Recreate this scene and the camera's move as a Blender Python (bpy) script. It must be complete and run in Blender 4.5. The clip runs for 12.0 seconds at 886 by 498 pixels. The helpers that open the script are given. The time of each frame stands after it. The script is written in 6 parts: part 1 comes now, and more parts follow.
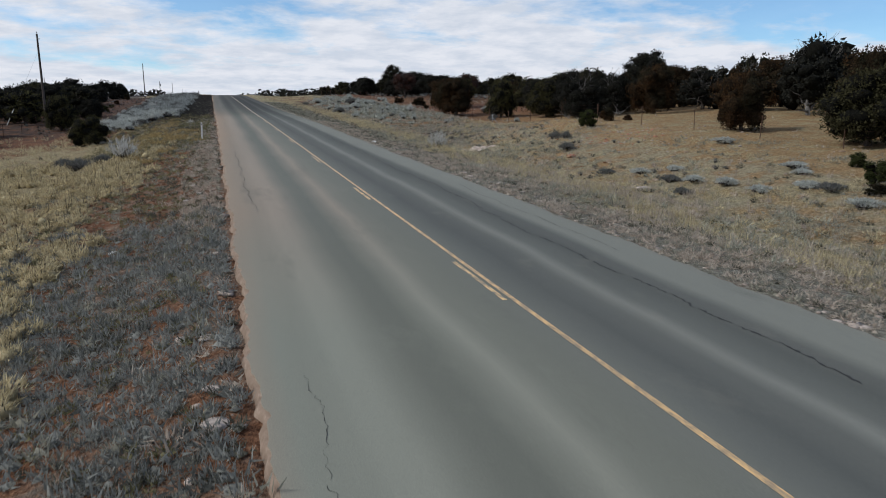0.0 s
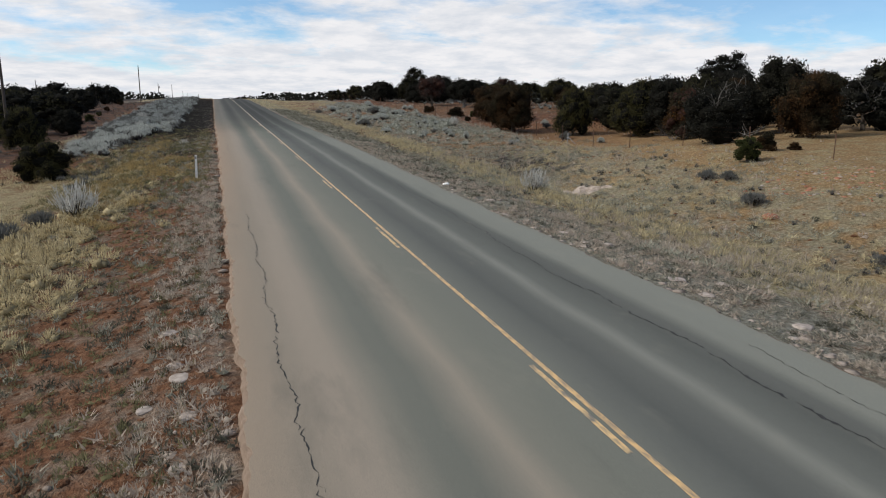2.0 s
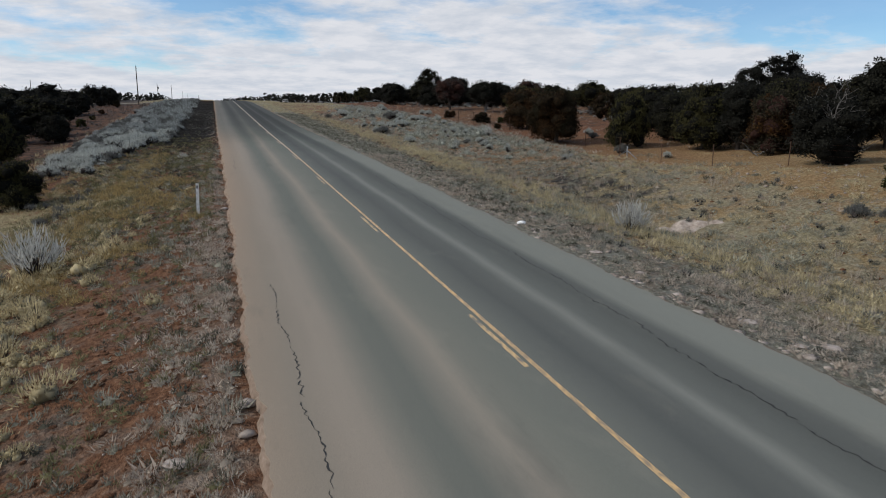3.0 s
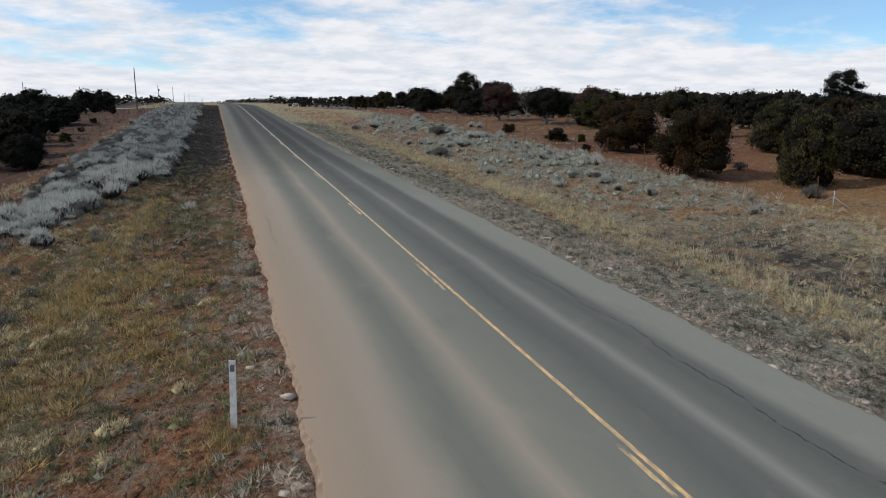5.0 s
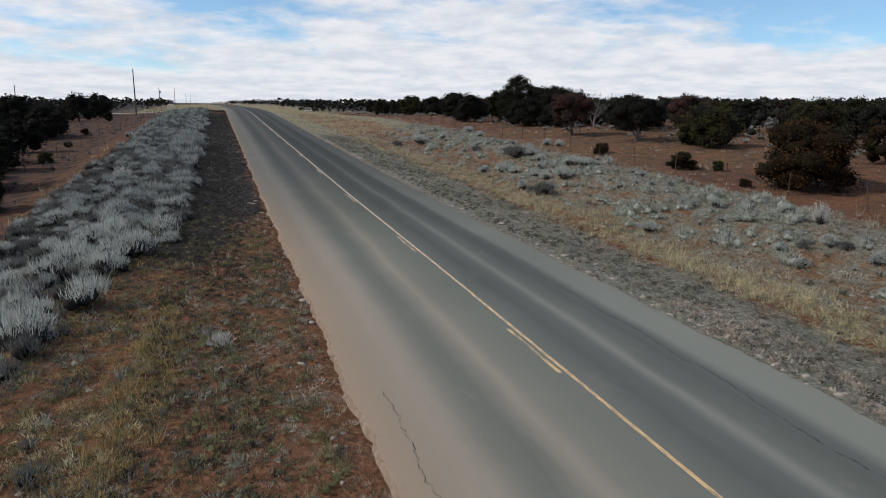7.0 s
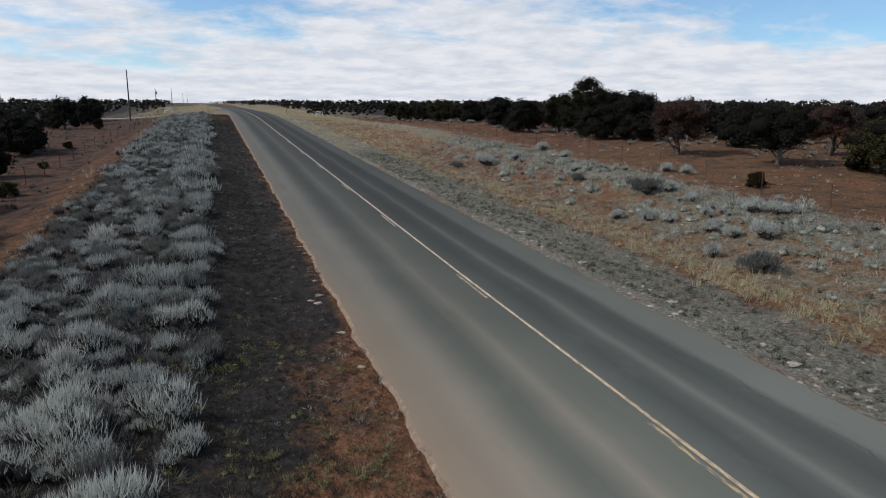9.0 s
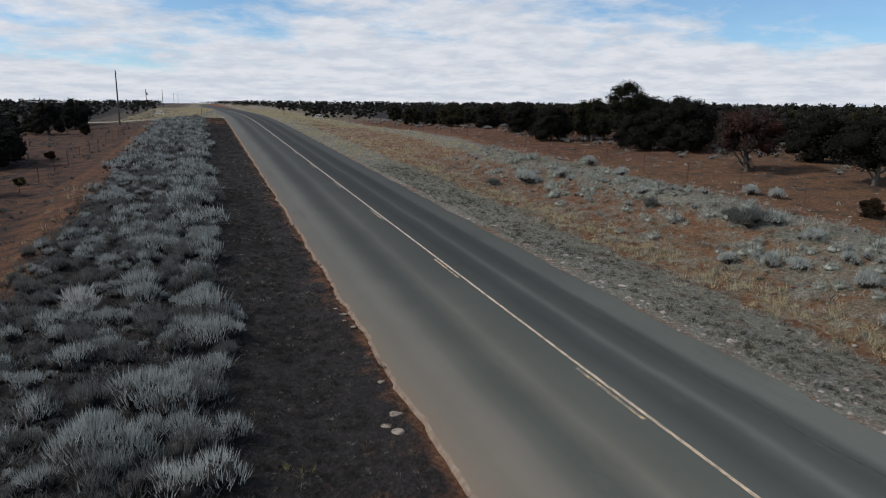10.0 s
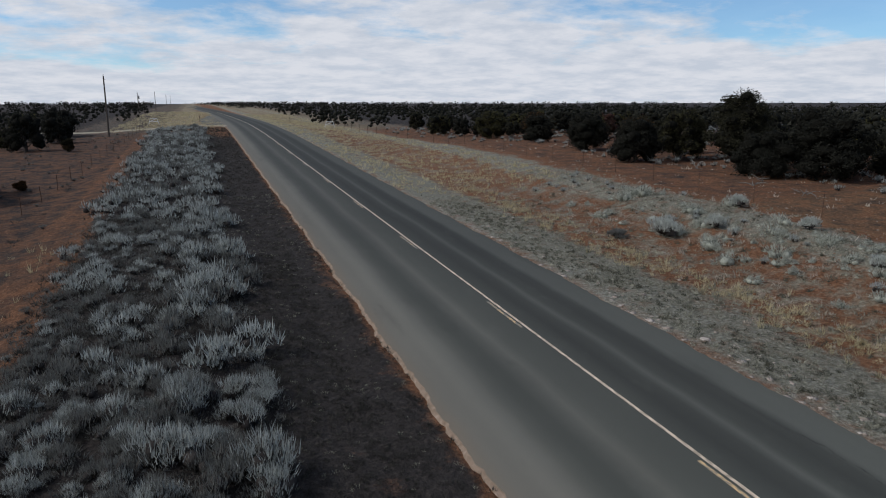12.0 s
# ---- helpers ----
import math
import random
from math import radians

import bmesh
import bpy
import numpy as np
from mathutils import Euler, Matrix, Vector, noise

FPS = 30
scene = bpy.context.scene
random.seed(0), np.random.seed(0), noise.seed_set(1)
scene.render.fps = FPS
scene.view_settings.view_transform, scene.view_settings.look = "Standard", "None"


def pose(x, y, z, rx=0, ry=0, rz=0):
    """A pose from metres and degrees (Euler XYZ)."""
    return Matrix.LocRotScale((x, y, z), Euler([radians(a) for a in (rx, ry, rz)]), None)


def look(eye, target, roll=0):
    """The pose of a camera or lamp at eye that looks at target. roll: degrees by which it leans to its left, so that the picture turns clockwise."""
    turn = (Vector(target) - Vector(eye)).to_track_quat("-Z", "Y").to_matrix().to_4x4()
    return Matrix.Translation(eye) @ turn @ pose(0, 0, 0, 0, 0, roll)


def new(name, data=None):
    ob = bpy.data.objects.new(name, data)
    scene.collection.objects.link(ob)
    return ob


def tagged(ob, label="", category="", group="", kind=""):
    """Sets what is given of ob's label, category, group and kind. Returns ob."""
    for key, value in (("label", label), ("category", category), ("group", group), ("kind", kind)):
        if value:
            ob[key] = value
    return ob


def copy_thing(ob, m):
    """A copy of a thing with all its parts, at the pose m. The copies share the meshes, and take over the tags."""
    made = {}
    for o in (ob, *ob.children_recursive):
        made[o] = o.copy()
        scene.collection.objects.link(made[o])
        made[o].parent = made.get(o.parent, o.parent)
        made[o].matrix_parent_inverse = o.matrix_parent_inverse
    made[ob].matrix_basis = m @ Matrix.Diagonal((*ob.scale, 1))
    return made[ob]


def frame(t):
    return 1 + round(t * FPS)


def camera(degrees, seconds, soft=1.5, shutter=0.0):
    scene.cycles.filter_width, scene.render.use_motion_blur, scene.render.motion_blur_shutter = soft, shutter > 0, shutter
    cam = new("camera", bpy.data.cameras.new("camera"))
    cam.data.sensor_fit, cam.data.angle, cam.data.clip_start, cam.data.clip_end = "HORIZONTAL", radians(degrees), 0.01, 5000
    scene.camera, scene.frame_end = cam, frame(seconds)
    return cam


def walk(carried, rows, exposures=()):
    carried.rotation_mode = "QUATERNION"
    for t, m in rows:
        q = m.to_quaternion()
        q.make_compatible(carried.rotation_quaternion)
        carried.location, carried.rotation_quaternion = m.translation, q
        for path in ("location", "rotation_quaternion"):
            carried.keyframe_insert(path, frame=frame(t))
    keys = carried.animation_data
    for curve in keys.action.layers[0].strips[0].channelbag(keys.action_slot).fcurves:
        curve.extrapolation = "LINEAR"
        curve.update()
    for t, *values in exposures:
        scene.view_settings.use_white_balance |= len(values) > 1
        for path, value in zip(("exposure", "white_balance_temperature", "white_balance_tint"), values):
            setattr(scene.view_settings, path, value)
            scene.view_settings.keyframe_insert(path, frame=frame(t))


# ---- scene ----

cam = camera(65.0, 12.0, soft=1.0, shutter=0.12)
PATH = [
    (0, (-5.352, -14.876, 3.546), (-4.746, -13.013, 3.142), 0.1),
    (0.5, (-5.245, -10.65, 3.83), (-4.637, -8.787, 3.428), 0.2),
    (1, (-5.157, -6.47, 4.145), (-4.551, -4.607, 3.742), 0.3),
    (1.5, (-5.112, -2.278, 4.437), (-4.507, -0.415, 4.036), 0.2),
    (2, (-5.182, 1.91, 4.732), (-4.578, 3.774, 4.331), 0.2),
    (2.5, (-5.267, 6.186, 5.002), (-4.662, 8.05, 4.602), 0.3),
    (3, (-5.399, 10.449, 5.287), (-4.794, 12.313, 4.887), 0.3),
    (5, (-6.214, 27.443, 6.552), (-5.612, 29.308, 6.152), 0.3),
    (5.5, (-6.438, 31.742, 6.897), (-5.838, 33.607, 6.495), 0.2),
    (6, (-6.756, 35.997, 7.193), (-6.155, 37.862, 6.792), 0.3),
    (6.5, (-7.05, 40.291, 7.482), (-6.45, 42.156, 7.081), 0.2),
    (7, (-7.414, 44.448, 7.773), (-6.814, 46.313, 7.372), 0.3),
    (9, (-8.664, 61.566, 8.851), (-8.056, 63.428, 8.446), 0.2),
    (9.5, (-9.003, 65.732, 9.217), (-8.385, 67.59, 8.811), 0.2),
    (10, (-9.383, 69.945, 9.517), (-8.752, 71.799, 9.112), 0.3),
    (10.5, (-9.736, 74.068, 9.846), (-9.094, 75.919, 9.44), 0.2),
    (11, (-10.005, 78.004, 10.199), (-9.359, 79.853, 9.793), 0.1),
    (11.5, (-10.276, 82.046, 10.571), (-9.628, 83.893, 10.163), -0.0),
    (12, (-10.532, 85.925, 10.943), (-9.885, 87.772, 10.533), -0.1),
]
EXPOSURES = [(0.0, -0.15, 6050, 10), (0.5, -0.12, 6150, 10), (1.0, 0.06, 6500, 10), (1.6, 0.06, 6550, 10), (2.5, -0.18, 6250, 10), (3.0, -0.24, 6200, 10), (5.0, 0.0, 6300, 10), (5.5, -0.04, 6350, 10), (7.0, -0.08, 6250, 10),
             (9.0, -0.14, 6200, 10), (9.6, -0.22, 6150, 10), (10.2, -0.26, 6100, 10), (12.0, -0.32, 6050, 10)]
walk(cam, [(t, look(eye, target, roll)) for t, eye, target, roll in PATH], EXPOSURES)

# ---- sky and sun ----
SUN_TO = Vector((-0.74, 0.16, 0.65)).normalized()
world = bpy.data.worlds.new("sky")
scene.world = world
world.use_nodes = True
wn, wl = world.node_tree.nodes, world.node_tree.links
wn.clear()


def wnode(kind, **props):
    n = wn.new(kind)
    for k, v in props.items():
        n.inputs[k].default_value = v
    return n


def wmath(op, a, b=None):
    n = wn.new("ShaderNodeMath")
    n.operation = op
    for i, v in enumerate((a, b)):
        if v is None:
            continue
        if isinstance(v, (int, float)):
            n.inputs[i].default_value = v
        else:
            wl.new(v, n.inputs[i])
    return n.outputs[0]


coords = wn.new("ShaderNodeTexCoord")
split = wn.new("ShaderNodeSeparateXYZ")
wl.new(coords.outputs["Generated"], split.inputs[0])
up = wmath("MAXIMUM", split.outputs["Z"], 0.0)
rise = wmath("ADD", up, 0.17)
flat = wn.new("ShaderNodeCombineXYZ")
wl.new(wmath("DIVIDE", split.outputs["X"], rise), flat.inputs[0])
wl.new(wmath("DIVIDE", split.outputs["Y"], rise), flat.inputs[1])
broad = wnode("ShaderNodeTexNoise", Scale=0.55, Detail=3.0, Roughness=0.5, Distortion=0.3)
puffs = wnode("ShaderNodeTexNoise", Scale=2.4, Detail=8.0, Roughness=0.62, Distortion=0.15)
shade = wnode("ShaderNodeTexNoise", Scale=3.6, Detail=6.0, Roughness=0.6)
drift = wn.new("ShaderNodeVectorMath")
drift.operation = "ADD"
drift.inputs[1].default_value = (3.1, 7.4, 0.0)
wl.new(flat.outputs[0], drift.inputs[0])
for n in (broad, puffs, shade):
    wl.new(drift.outputs[0], n.inputs["Vector"])
cover = wmath("ADD", wmath("MULTIPLY", broad.outputs["Fac"], 0.55), wmath("MULTIPLY", puffs.outputs["Fac"], 0.45))
cover = wmath("SUBTRACT", cover, wmath("MULTIPLY", wmath("MULTIPLY", up, wmath("MAXIMUM", split.outputs["X"], -0.2)), 0.75))
veil = wmath("SUBTRACT", wmath("MULTIPLY", wmath("POWER", wmath("SUBTRACT", 1.0, up), 9.0), 0.17), wmath("MULTIPLY", up, 0.10))
ramp = wn.new("ShaderNodeValToRGB")
ramp.color_ramp.elements[0].position, ramp.color_ramp.elements[0].color = 0.43, (0.12, 0.12, 0.12, 1)
ramp.color_ramp.elements[1].position, ramp.color_ramp.elements[1].color = 0.545, (1, 1, 1, 1)
wl.new(wmath("ADD", cover, veil), ramp.inputs[0])
tone = wn.new("ShaderNodeValToRGB")
tone.color_ramp.elements[0].position, tone.color_ramp.elements[0].color = 0.38, (0.68, 0.71, 0.76, 1)
tone.color_ramp.elements[1].position, tone.color_ramp.elements[1].color = 0.60, (0.86, 0.85, 0.86, 1)
wl.new(shade.outputs["Fac"], tone.inputs[0])
sky = wn.new("ShaderNodeTexSky")
sky.sky_type, sky.sun_disc = "NISHITA", False
sky.sun_elevation = math.asin(SUN_TO.z)
sky.sun_rotation = math.atan2(SUN_TO.x, SUN_TO.y)
sky.altitude, sky.dust_density, sky.ozone_density = 2000, 0.6, 1.5
clear = wn.new("ShaderNodeBackground")
clear.inputs[1].default_value = 0.12
tint = wn.new("ShaderNodeMix")
tint.data_type, tint.blend_type = "RGBA", "MULTIPLY"
tint.inputs[0].default_value = 1.0
tint.inputs[7].default_value = (0.76, 1.0, 1.12, 1)
wl.new(sky.outputs[0], tint.inputs[6])
wl.new(tint.outputs[2], clear.inputs[0])
cloud = wn.new("ShaderNodeBackground")
cloud.inputs[1].default_value = 1.04
wl.new(tone.outputs[0], cloud.inputs[0])
both = wn.new("ShaderNodeMixShader")
wl.new(ramp.outputs[0], both.inputs[0])
wl.new(clear.outputs[0], both.inputs[1])
wl.new(cloud.outputs[0], both.inputs[2])
wl.new(both.outputs[0], wn.new("ShaderNodeOutputWorld").inputs[0])

sun = new("sun", bpy.data.lights.new("sun", "SUN"))
sun.data.energy, sun.data.angle, sun.data.color = 3.05, radians(1.5), (1.0, 0.95, 0.88)
sun.matrix_world = look((0, 0, 60), Vector((0, 0, 60)) - SUN_TO)

# ---- materials ----


class Mat:
    """Small helper round one node material."""

    def __init__(self, name, rough=0.85, spec=0.25, metal=0.0):
        self.m = bpy.data.materials.new(name)
        self.m.use_nodes = True
        self.n, self.l = self.m.node_tree.nodes, self.m.node_tree.links
        self.b = self.n["Principled BSDF"]
        self.b.inputs["Roughness"].default_value = rough
        self.b.inputs["Specular IOR Level"].default_value = spec
        self.b.inputs["Metallic"].default_value = metal

    def put(self, v, socket):
        if isinstance(v, (int, float)):
            socket.default_value = v
        elif isinstance(v, tuple):
            socket.default_value = (*v, 1.0)[:len(socket.default_value)]
        else:
            self.l.new(v, socket)

    def place(self):
        return self.n.new("ShaderNodeTexCoord").outputs["Object"]

    def world_place(self):
        return self.n.new("ShaderNodeNewGeometry").outputs["Position"]

    def noise(self, scale, detail=4.0, vec=None, rough=0.55, stretch=None):
        n = self.n.new("ShaderNodeTexNoise")
        n.inputs["Scale"].default_value, n.inputs["Detail"].default_value, n.inputs["Roughness"].default_value = scale, detail, rough
        vec = self.world_place() if vec is None else vec
        if stretch:
            mp = self.n.new("ShaderNodeMapping")
            mp.inputs["Scale"].default_value = stretch
            self.l.new(vec, mp.inputs[0])
            vec = mp.outputs[0]
        self.l.new(vec, n.inputs["Vector"])
        return n.outputs["Fac"]

    def ramp(self, fac, stops):
        r = self.n.new("ShaderNodeValToRGB")
        e = r.color_ramp.elements
        e.remove(e[1])
        for k, (p, c) in enumerate(stops):
            el = e[0] if k == 0 else e.new(p)
            if k == 0:
                el.position = p
            el.color = (c, c, c, 1) if isinstance(c, (int, float)) else (*c, 1)
        self.put(fac, r.inputs[0])
        return r.outputs[0]

    def mix(self, fac, a, b, how="MIX"):
        x = self.n.new("ShaderNodeMix")
        x.data_type, x.blend_type = "RGBA", how
        self.put(fac, x.inputs[0])
        self.put(a, x.inputs[6])
        self.put(b, x.inputs[7])
        return x.outputs[2]

    def math(self, op, a, b=0.0, clamp=False):
        x = self.n.new("ShaderNodeMath")
        x.operation, x.use_clamp = op, clamp
        self.put(a, x.inputs[0])
        self.put(b, x.inputs[1])
        return x.outputs[0]

    def attr(self, name):
        a = self.n.new("ShaderNodeAttribute")
        a.attribute_name = name
        return a.outputs["Fac"]

    def island(self):
        return self.n.new("ShaderNodeNewGeometry").outputs["Random Per Island"]

    def single(self):
        return self.n.new("ShaderNodeObjectInfo").outputs["Random"]

    def color(self, c):
        self.put(c, self.b.inputs["Base Color"])
        return self

    def bump(self, h, strength=0.4, depth=0.02):
        b = self.n.new("ShaderNodeBump")
        b.inputs["Strength"].default_value, b.inputs["Distance"].default_value = strength, depth
        self.put(h, b.inputs["Height"])
        self.l.new(b.outputs[0], self.b.inputs["Normal"])
        return self


def leafy(name, dark, light, rough=0.8, through_leaf=0.4, speckle=0.6, kin=None, tint=None):
    m = Mat(name, rough, 0.04)
    wide = m.math("ADD", m.math("MULTIPLY", m.noise(0.7, 3.0), 0.45), m.math("MULTIPLY", m.noise(3.2, 3.0), 1.1))
    c = m.mix(m.math("ADD", wide, m.math("SUBTRACT", m.math("MULTIPLY", m.island(), speckle), 0.30 + 0.5 * speckle), True), dark, light)
    if kin:
        c = m.mix(m.ramp(m.single(), [(0.5, 0.0), (0.95, 0.9)]), c, m.mix(wide, (0.013, 0.012, 0.007), kin))
    if tint:
        c = m.mix(m.ramp(m.noise(0.42, 2.0), [(0.42, 0.0), (0.54, 0.9)]), c, m.mix(wide, (0.012, 0.010, 0.008), tint))
    m.color(c)
    glow = m.n.new("ShaderNodeBsdfTranslucent")
    m.put(c, glow.inputs["Color"])
    both = m.n.new("ShaderNodeMixShader")
    both.inputs[0].default_value = through_leaf
    m.l.new(m.b.outputs[0], both.inputs[1])
    m.l.new(glow.outputs[0], both.inputs[2])
    m.l.new(both.outputs[0], m.n["Material Output"].inputs[0])
    return m.m


# asphalt: bands of wheel tracks, dust and wear across the road
_a = Mat("asphalt", 0.88, 0.13)
_p = _a.world_place()
_sep = _a.n.new("ShaderNodeSeparateXYZ")
_a.l.new(_p, _sep.inputs[0])
_wob = _a.math("MULTIPLY", _a.math("SUBTRACT", _a.noise(0.18, 3.0), 0.5), 0.5)
_bend = _a.math("POWER", _a.math("MAXIMUM", _a.math("DIVIDE", _a.math("SUBTRACT", _sep.outputs["Y"], 235.0), 165.0), 0.0), 2.0)
_lean = _a.math("MULTIPLY", _a.ramp(_a.math("DIVIDE", _sep.outputs["Y"], 100.0), [(0.66, 0.0), (0.86, 1.0)]), 0.13)
_x = _a.math("ADD", _a.math("ADD", _sep.outputs["X"], _a.math("MULTIPLY", _bend, 3.3)), _lean)
_narrow = _a.ramp(_a.math("DIVIDE", _sep.outputs["Y"], 100.0), [(0.1, 0.40), (0.25, 0.42), (0.55, 0.42), (0.7, 0.44), (0.88, 0.475), (1.0, 0.485)])
_x = _a.math("ADD", _a.math("MINIMUM", _x, 0.0), _a.math("MULTIPLY", _a.math("MAXIMUM", _x, 0.0), _a.math("MULTIPLY", _narrow, 2.5)))
_across = _a.math("ADD", _a.math("DIVIDE", _a.math("ADD", _x, _wob), 11.0), 0.5)


def _at(x):
    return x / 11.0 + 0.5


BANDS = [(-5.3, (0.262, 0.205, 0.158)), (-4.85, (0.236, 0.192, 0.153)), (-4.3, (0.212, 0.183, 0.152)), (-3.8, (0.240, 0.206, 0.174)), (-3.45, (0.222, 0.194, 0.165)), (-3.1, (0.155, 0.148, 0.129)),
         (-2.75, (0.112, 0.117, 0.105)), (-2.4, (0.106, 0.112, 0.101)), (-2, (0.160, 0.151, 0.132)), (-1.7, (0.212, 0.190, 0.161)), (-1.3, (0.145, 0.145, 0.127)), (-0.7, (0.122, 0.128, 0.114)),
         (-0.1, (0.117, 0.123, 0.113)), (0.25, (0.095, 0.101, 0.097)), (0.9, (0.065, 0.070, 0.070)), (1.55, (0.084, 0.089, 0.087)), (1.9, (0.151, 0.157, 0.147)), (2.2, (0.093, 0.099, 0.095)),
         (2.9, (0.065, 0.070, 0.068)), (3.4, (0.077, 0.082, 0.080)), (3.8, (0.152, 0.159, 0.146)), (4.6, (0.152, 0.159, 0.146)), (5.2, (0.151, 0.148, 0.130))]
_band = _a.ramp(_across, [(_at(x), c) for x, c in BANDS])
_long = _a.noise(0.9, 4.0, _p, 0.6, (1.0, 0.045, 1.0))
_grit = _a.noise(90.0, 3.0, _p)
_patch = _a.noise(0.12, 3.0, _p)
_c = _a.mix(_a.ramp(_long, [(0.35, 0.0), (0.75, 0.4)]), _band, _a.mix(0.6, _band, (0.115, 0.116, 0.104)))
_c = _a.mix(_a.math("MULTIPLY", _patch, 0.15), _c, (0.13, 0.13, 0.115))
_blot = _a.ramp(_a.noise(1.1, 5.0, _p, 0.65, (1.0, 0.5, 1.0)), [(0.58, 0.0), (0.78, 0.16)])
_c = _a.mix(_blot, _c, (0.24, 0.225, 0.19))
_stain = _a.ramp(_a.noise(0.6, 5.0, _p, 0.7, (1.0, 0.25, 1.0)), [(0.58, 0.0), (0.75, 0.35)])
_c = _a.mix(_stain, _c, (0.07, 0.072, 0.068))
_c = _a.mix(0.5, _c, _a.ramp(_grit, [(0.3, 0.62), (0.7, 1.3)]), "MULTIPLY")
# lighter near, darker past y 75: cloud shade painted into the asphalt colour
_cloud_shade = _a.ramp(_a.math("ADD", _a.math("DIVIDE", _sep.outputs["Y"], 200.0), _a.math("MULTIPLY", _a.math("SUBTRACT", _patch, 0.5), 0.15)), [(0.02, (1.2, 1.2, 1.2)), (0.08, (1.26, 1.26, 1.26)), (0.31, (1.24, 1.24, 1.24)), (0.38, (0.96, 0.98, 0.97)), (0.48, (0.60, 0.625, 0.63)), (0.6, (0.46, 0.48, 0.495))])
_south = _a.math("MULTIPLY", _a.ramp(_a.math("ADD", _a.math("DIVIDE", _sep.outputs["Y"], 40.0), 0.5), [(0.40, 1.0), (0.68, 0.0)]), _a.ramp(_across, [(_at(-5.0), 0.5), (_at(-4.6), 1.0), (_at(-1.0), 0.8), (_at(-0.3), 0.0)]))
_bw = _a.n.new("ShaderNodeRGBToBW")
_a.l.new(_c, _bw.inputs[0])
_c = _a.mix(_south, _c, _a.mix(1.0, _bw.outputs[0], (0.94, 0.985, 0.86), "MULTIPLY"))
_north = _a.math("MULTIPLY", _a.ramp(_a.math("DIVIDE", _sep.outputs["Y"], 200.0), [(0.37, 0.0), (0.5, 0.75)]), _a.ramp(_across, [(_at(-5.0), 0.3), (_at(-4.6), 1.0)]))
_bw2 = _a.n.new("ShaderNodeRGBToBW")
_a.l.new(_c, _bw2.inputs[0])
_c = _a.mix(_north, _c, _a.mix(1.0, _bw2.outputs[0], (1.02, 1.0, 0.92), "MULTIPLY"))
_where = _a.math("MULTIPLY", _a.ramp(_across, [(_at(-5.2), 0.6), (_at(-4.5), 0.32), (_at(-3.6), 0.0)]), _a.ramp(_a.math("DIVIDE", _sep.outputs["Y"], 200.0), [(0.12, 0.0), (0.20, 1.0), (0.36, 1.0), (0.46, 0.15)]))
_c = _a.mix(_where, _c, (0.262, 0.192, 0.142))
_c = _a.mix(1.0, _a.mix(_a.ramp(_across, [(_at(-4.0), 0.62), (_at(-3.2), 1.0)]), _c, _cloud_shade, "MULTIPLY"), (1.02, 1.0, 0.93), "MULTIPLY")
_a.color(_c).bump(_grit, 0.25, 0.006)
asphalt = _a.m

_o = Mat("old_asphalt", 0.9, 0.12)
_o.color(_o.ramp(_o.noise(0.7, 5.0), [(0.3, (0.075, 0.077, 0.074)), (0.7, (0.125, 0.124, 0.114))])).bump(_o.noise(60.0), 0.3, 0.01)
old_asphalt = _o.m

_g = Mat("earth", 0.95, 0.1)
_p = _g.world_place()
_n1, _n2, _n3 = _g.noise(0.8, 8.0, _p, 0.72), _g.noise(7.0, 5.0, _p, 0.65), _g.noise(28.0, 4.0, _p, 0.65)
_red = _g.ramp(_n2, [(0.25, (0.07, 0.034, 0.020)), (0.5, (0.165, 0.080, 0.043)), (0.75, (0.30, 0.17, 0.10))])
_tan = _g.ramp(_n2, [(0.25, (0.15, 0.125, 0.095)), (0.5, (0.27, 0.23, 0.18)), (0.8, (0.44, 0.40, 0.34))])
_dry = _g.ramp(_n2, [(0.25, (0.17, 0.14, 0.08)), (0.55, (0.33, 0.28, 0.16)), (0.8, (0.47, 0.41, 0.26))])
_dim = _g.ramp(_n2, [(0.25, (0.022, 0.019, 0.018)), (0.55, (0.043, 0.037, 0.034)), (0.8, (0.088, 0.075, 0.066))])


def _soft(mask, spread=0.5):
    return _g.math("ADD", mask, _g.math("MULTIPLY", _g.math("SUBTRACT", _n1, 0.5), spread), True)


_mat = _g.ramp(_n2, [(0.25, (0.085, 0.084, 0.064)), (0.5, (0.20, 0.195, 0.155)), (0.78, (0.40, 0.385, 0.32))])
_ochre = _g.ramp(_n2, [(0.25, (0.12, 0.074, 0.034)), (0.5, (0.27, 0.175, 0.085)), (0.75, (0.44, 0.32, 0.185))])
_big = _g.noise(0.16, 4.0, _p, 0.6)
_gold = _g.ramp(_n2, [(0.25, (0.14, 0.105, 0.052)), (0.5, (0.30, 0.235, 0.125)), (0.75, (0.47, 0.39, 0.24))])
_ochre = _g.mix(_g.math("MULTIPLY", _g.ramp(_big, [(0.44, 0.0), (0.56, 0.9)]), _g.attr("gold")), _ochre, _gold)
_red = _g.mix(_g.ramp(_soft(_g.attr("ochre"), 0.8), [(0.3, 0.0), (0.8, 1.0)]), _red, _ochre)
_c = _g.mix(_g.ramp(_soft(_g.attr("gravel"), 1.7), [(0.3, 0.0), (0.75, 1.0)]), _red, _tan)
_c = _g.mix(_g.ramp(_soft(_g.attr("mat"), 2.0), [(0.3, 0.0), (0.7, 0.92)]), _c, _mat)
_c = _g.mix(_g.ramp(_soft(_g.attr("straw"), 2.6), [(0.35, 0.0), (0.85, 0.9)]), _c, _dry)
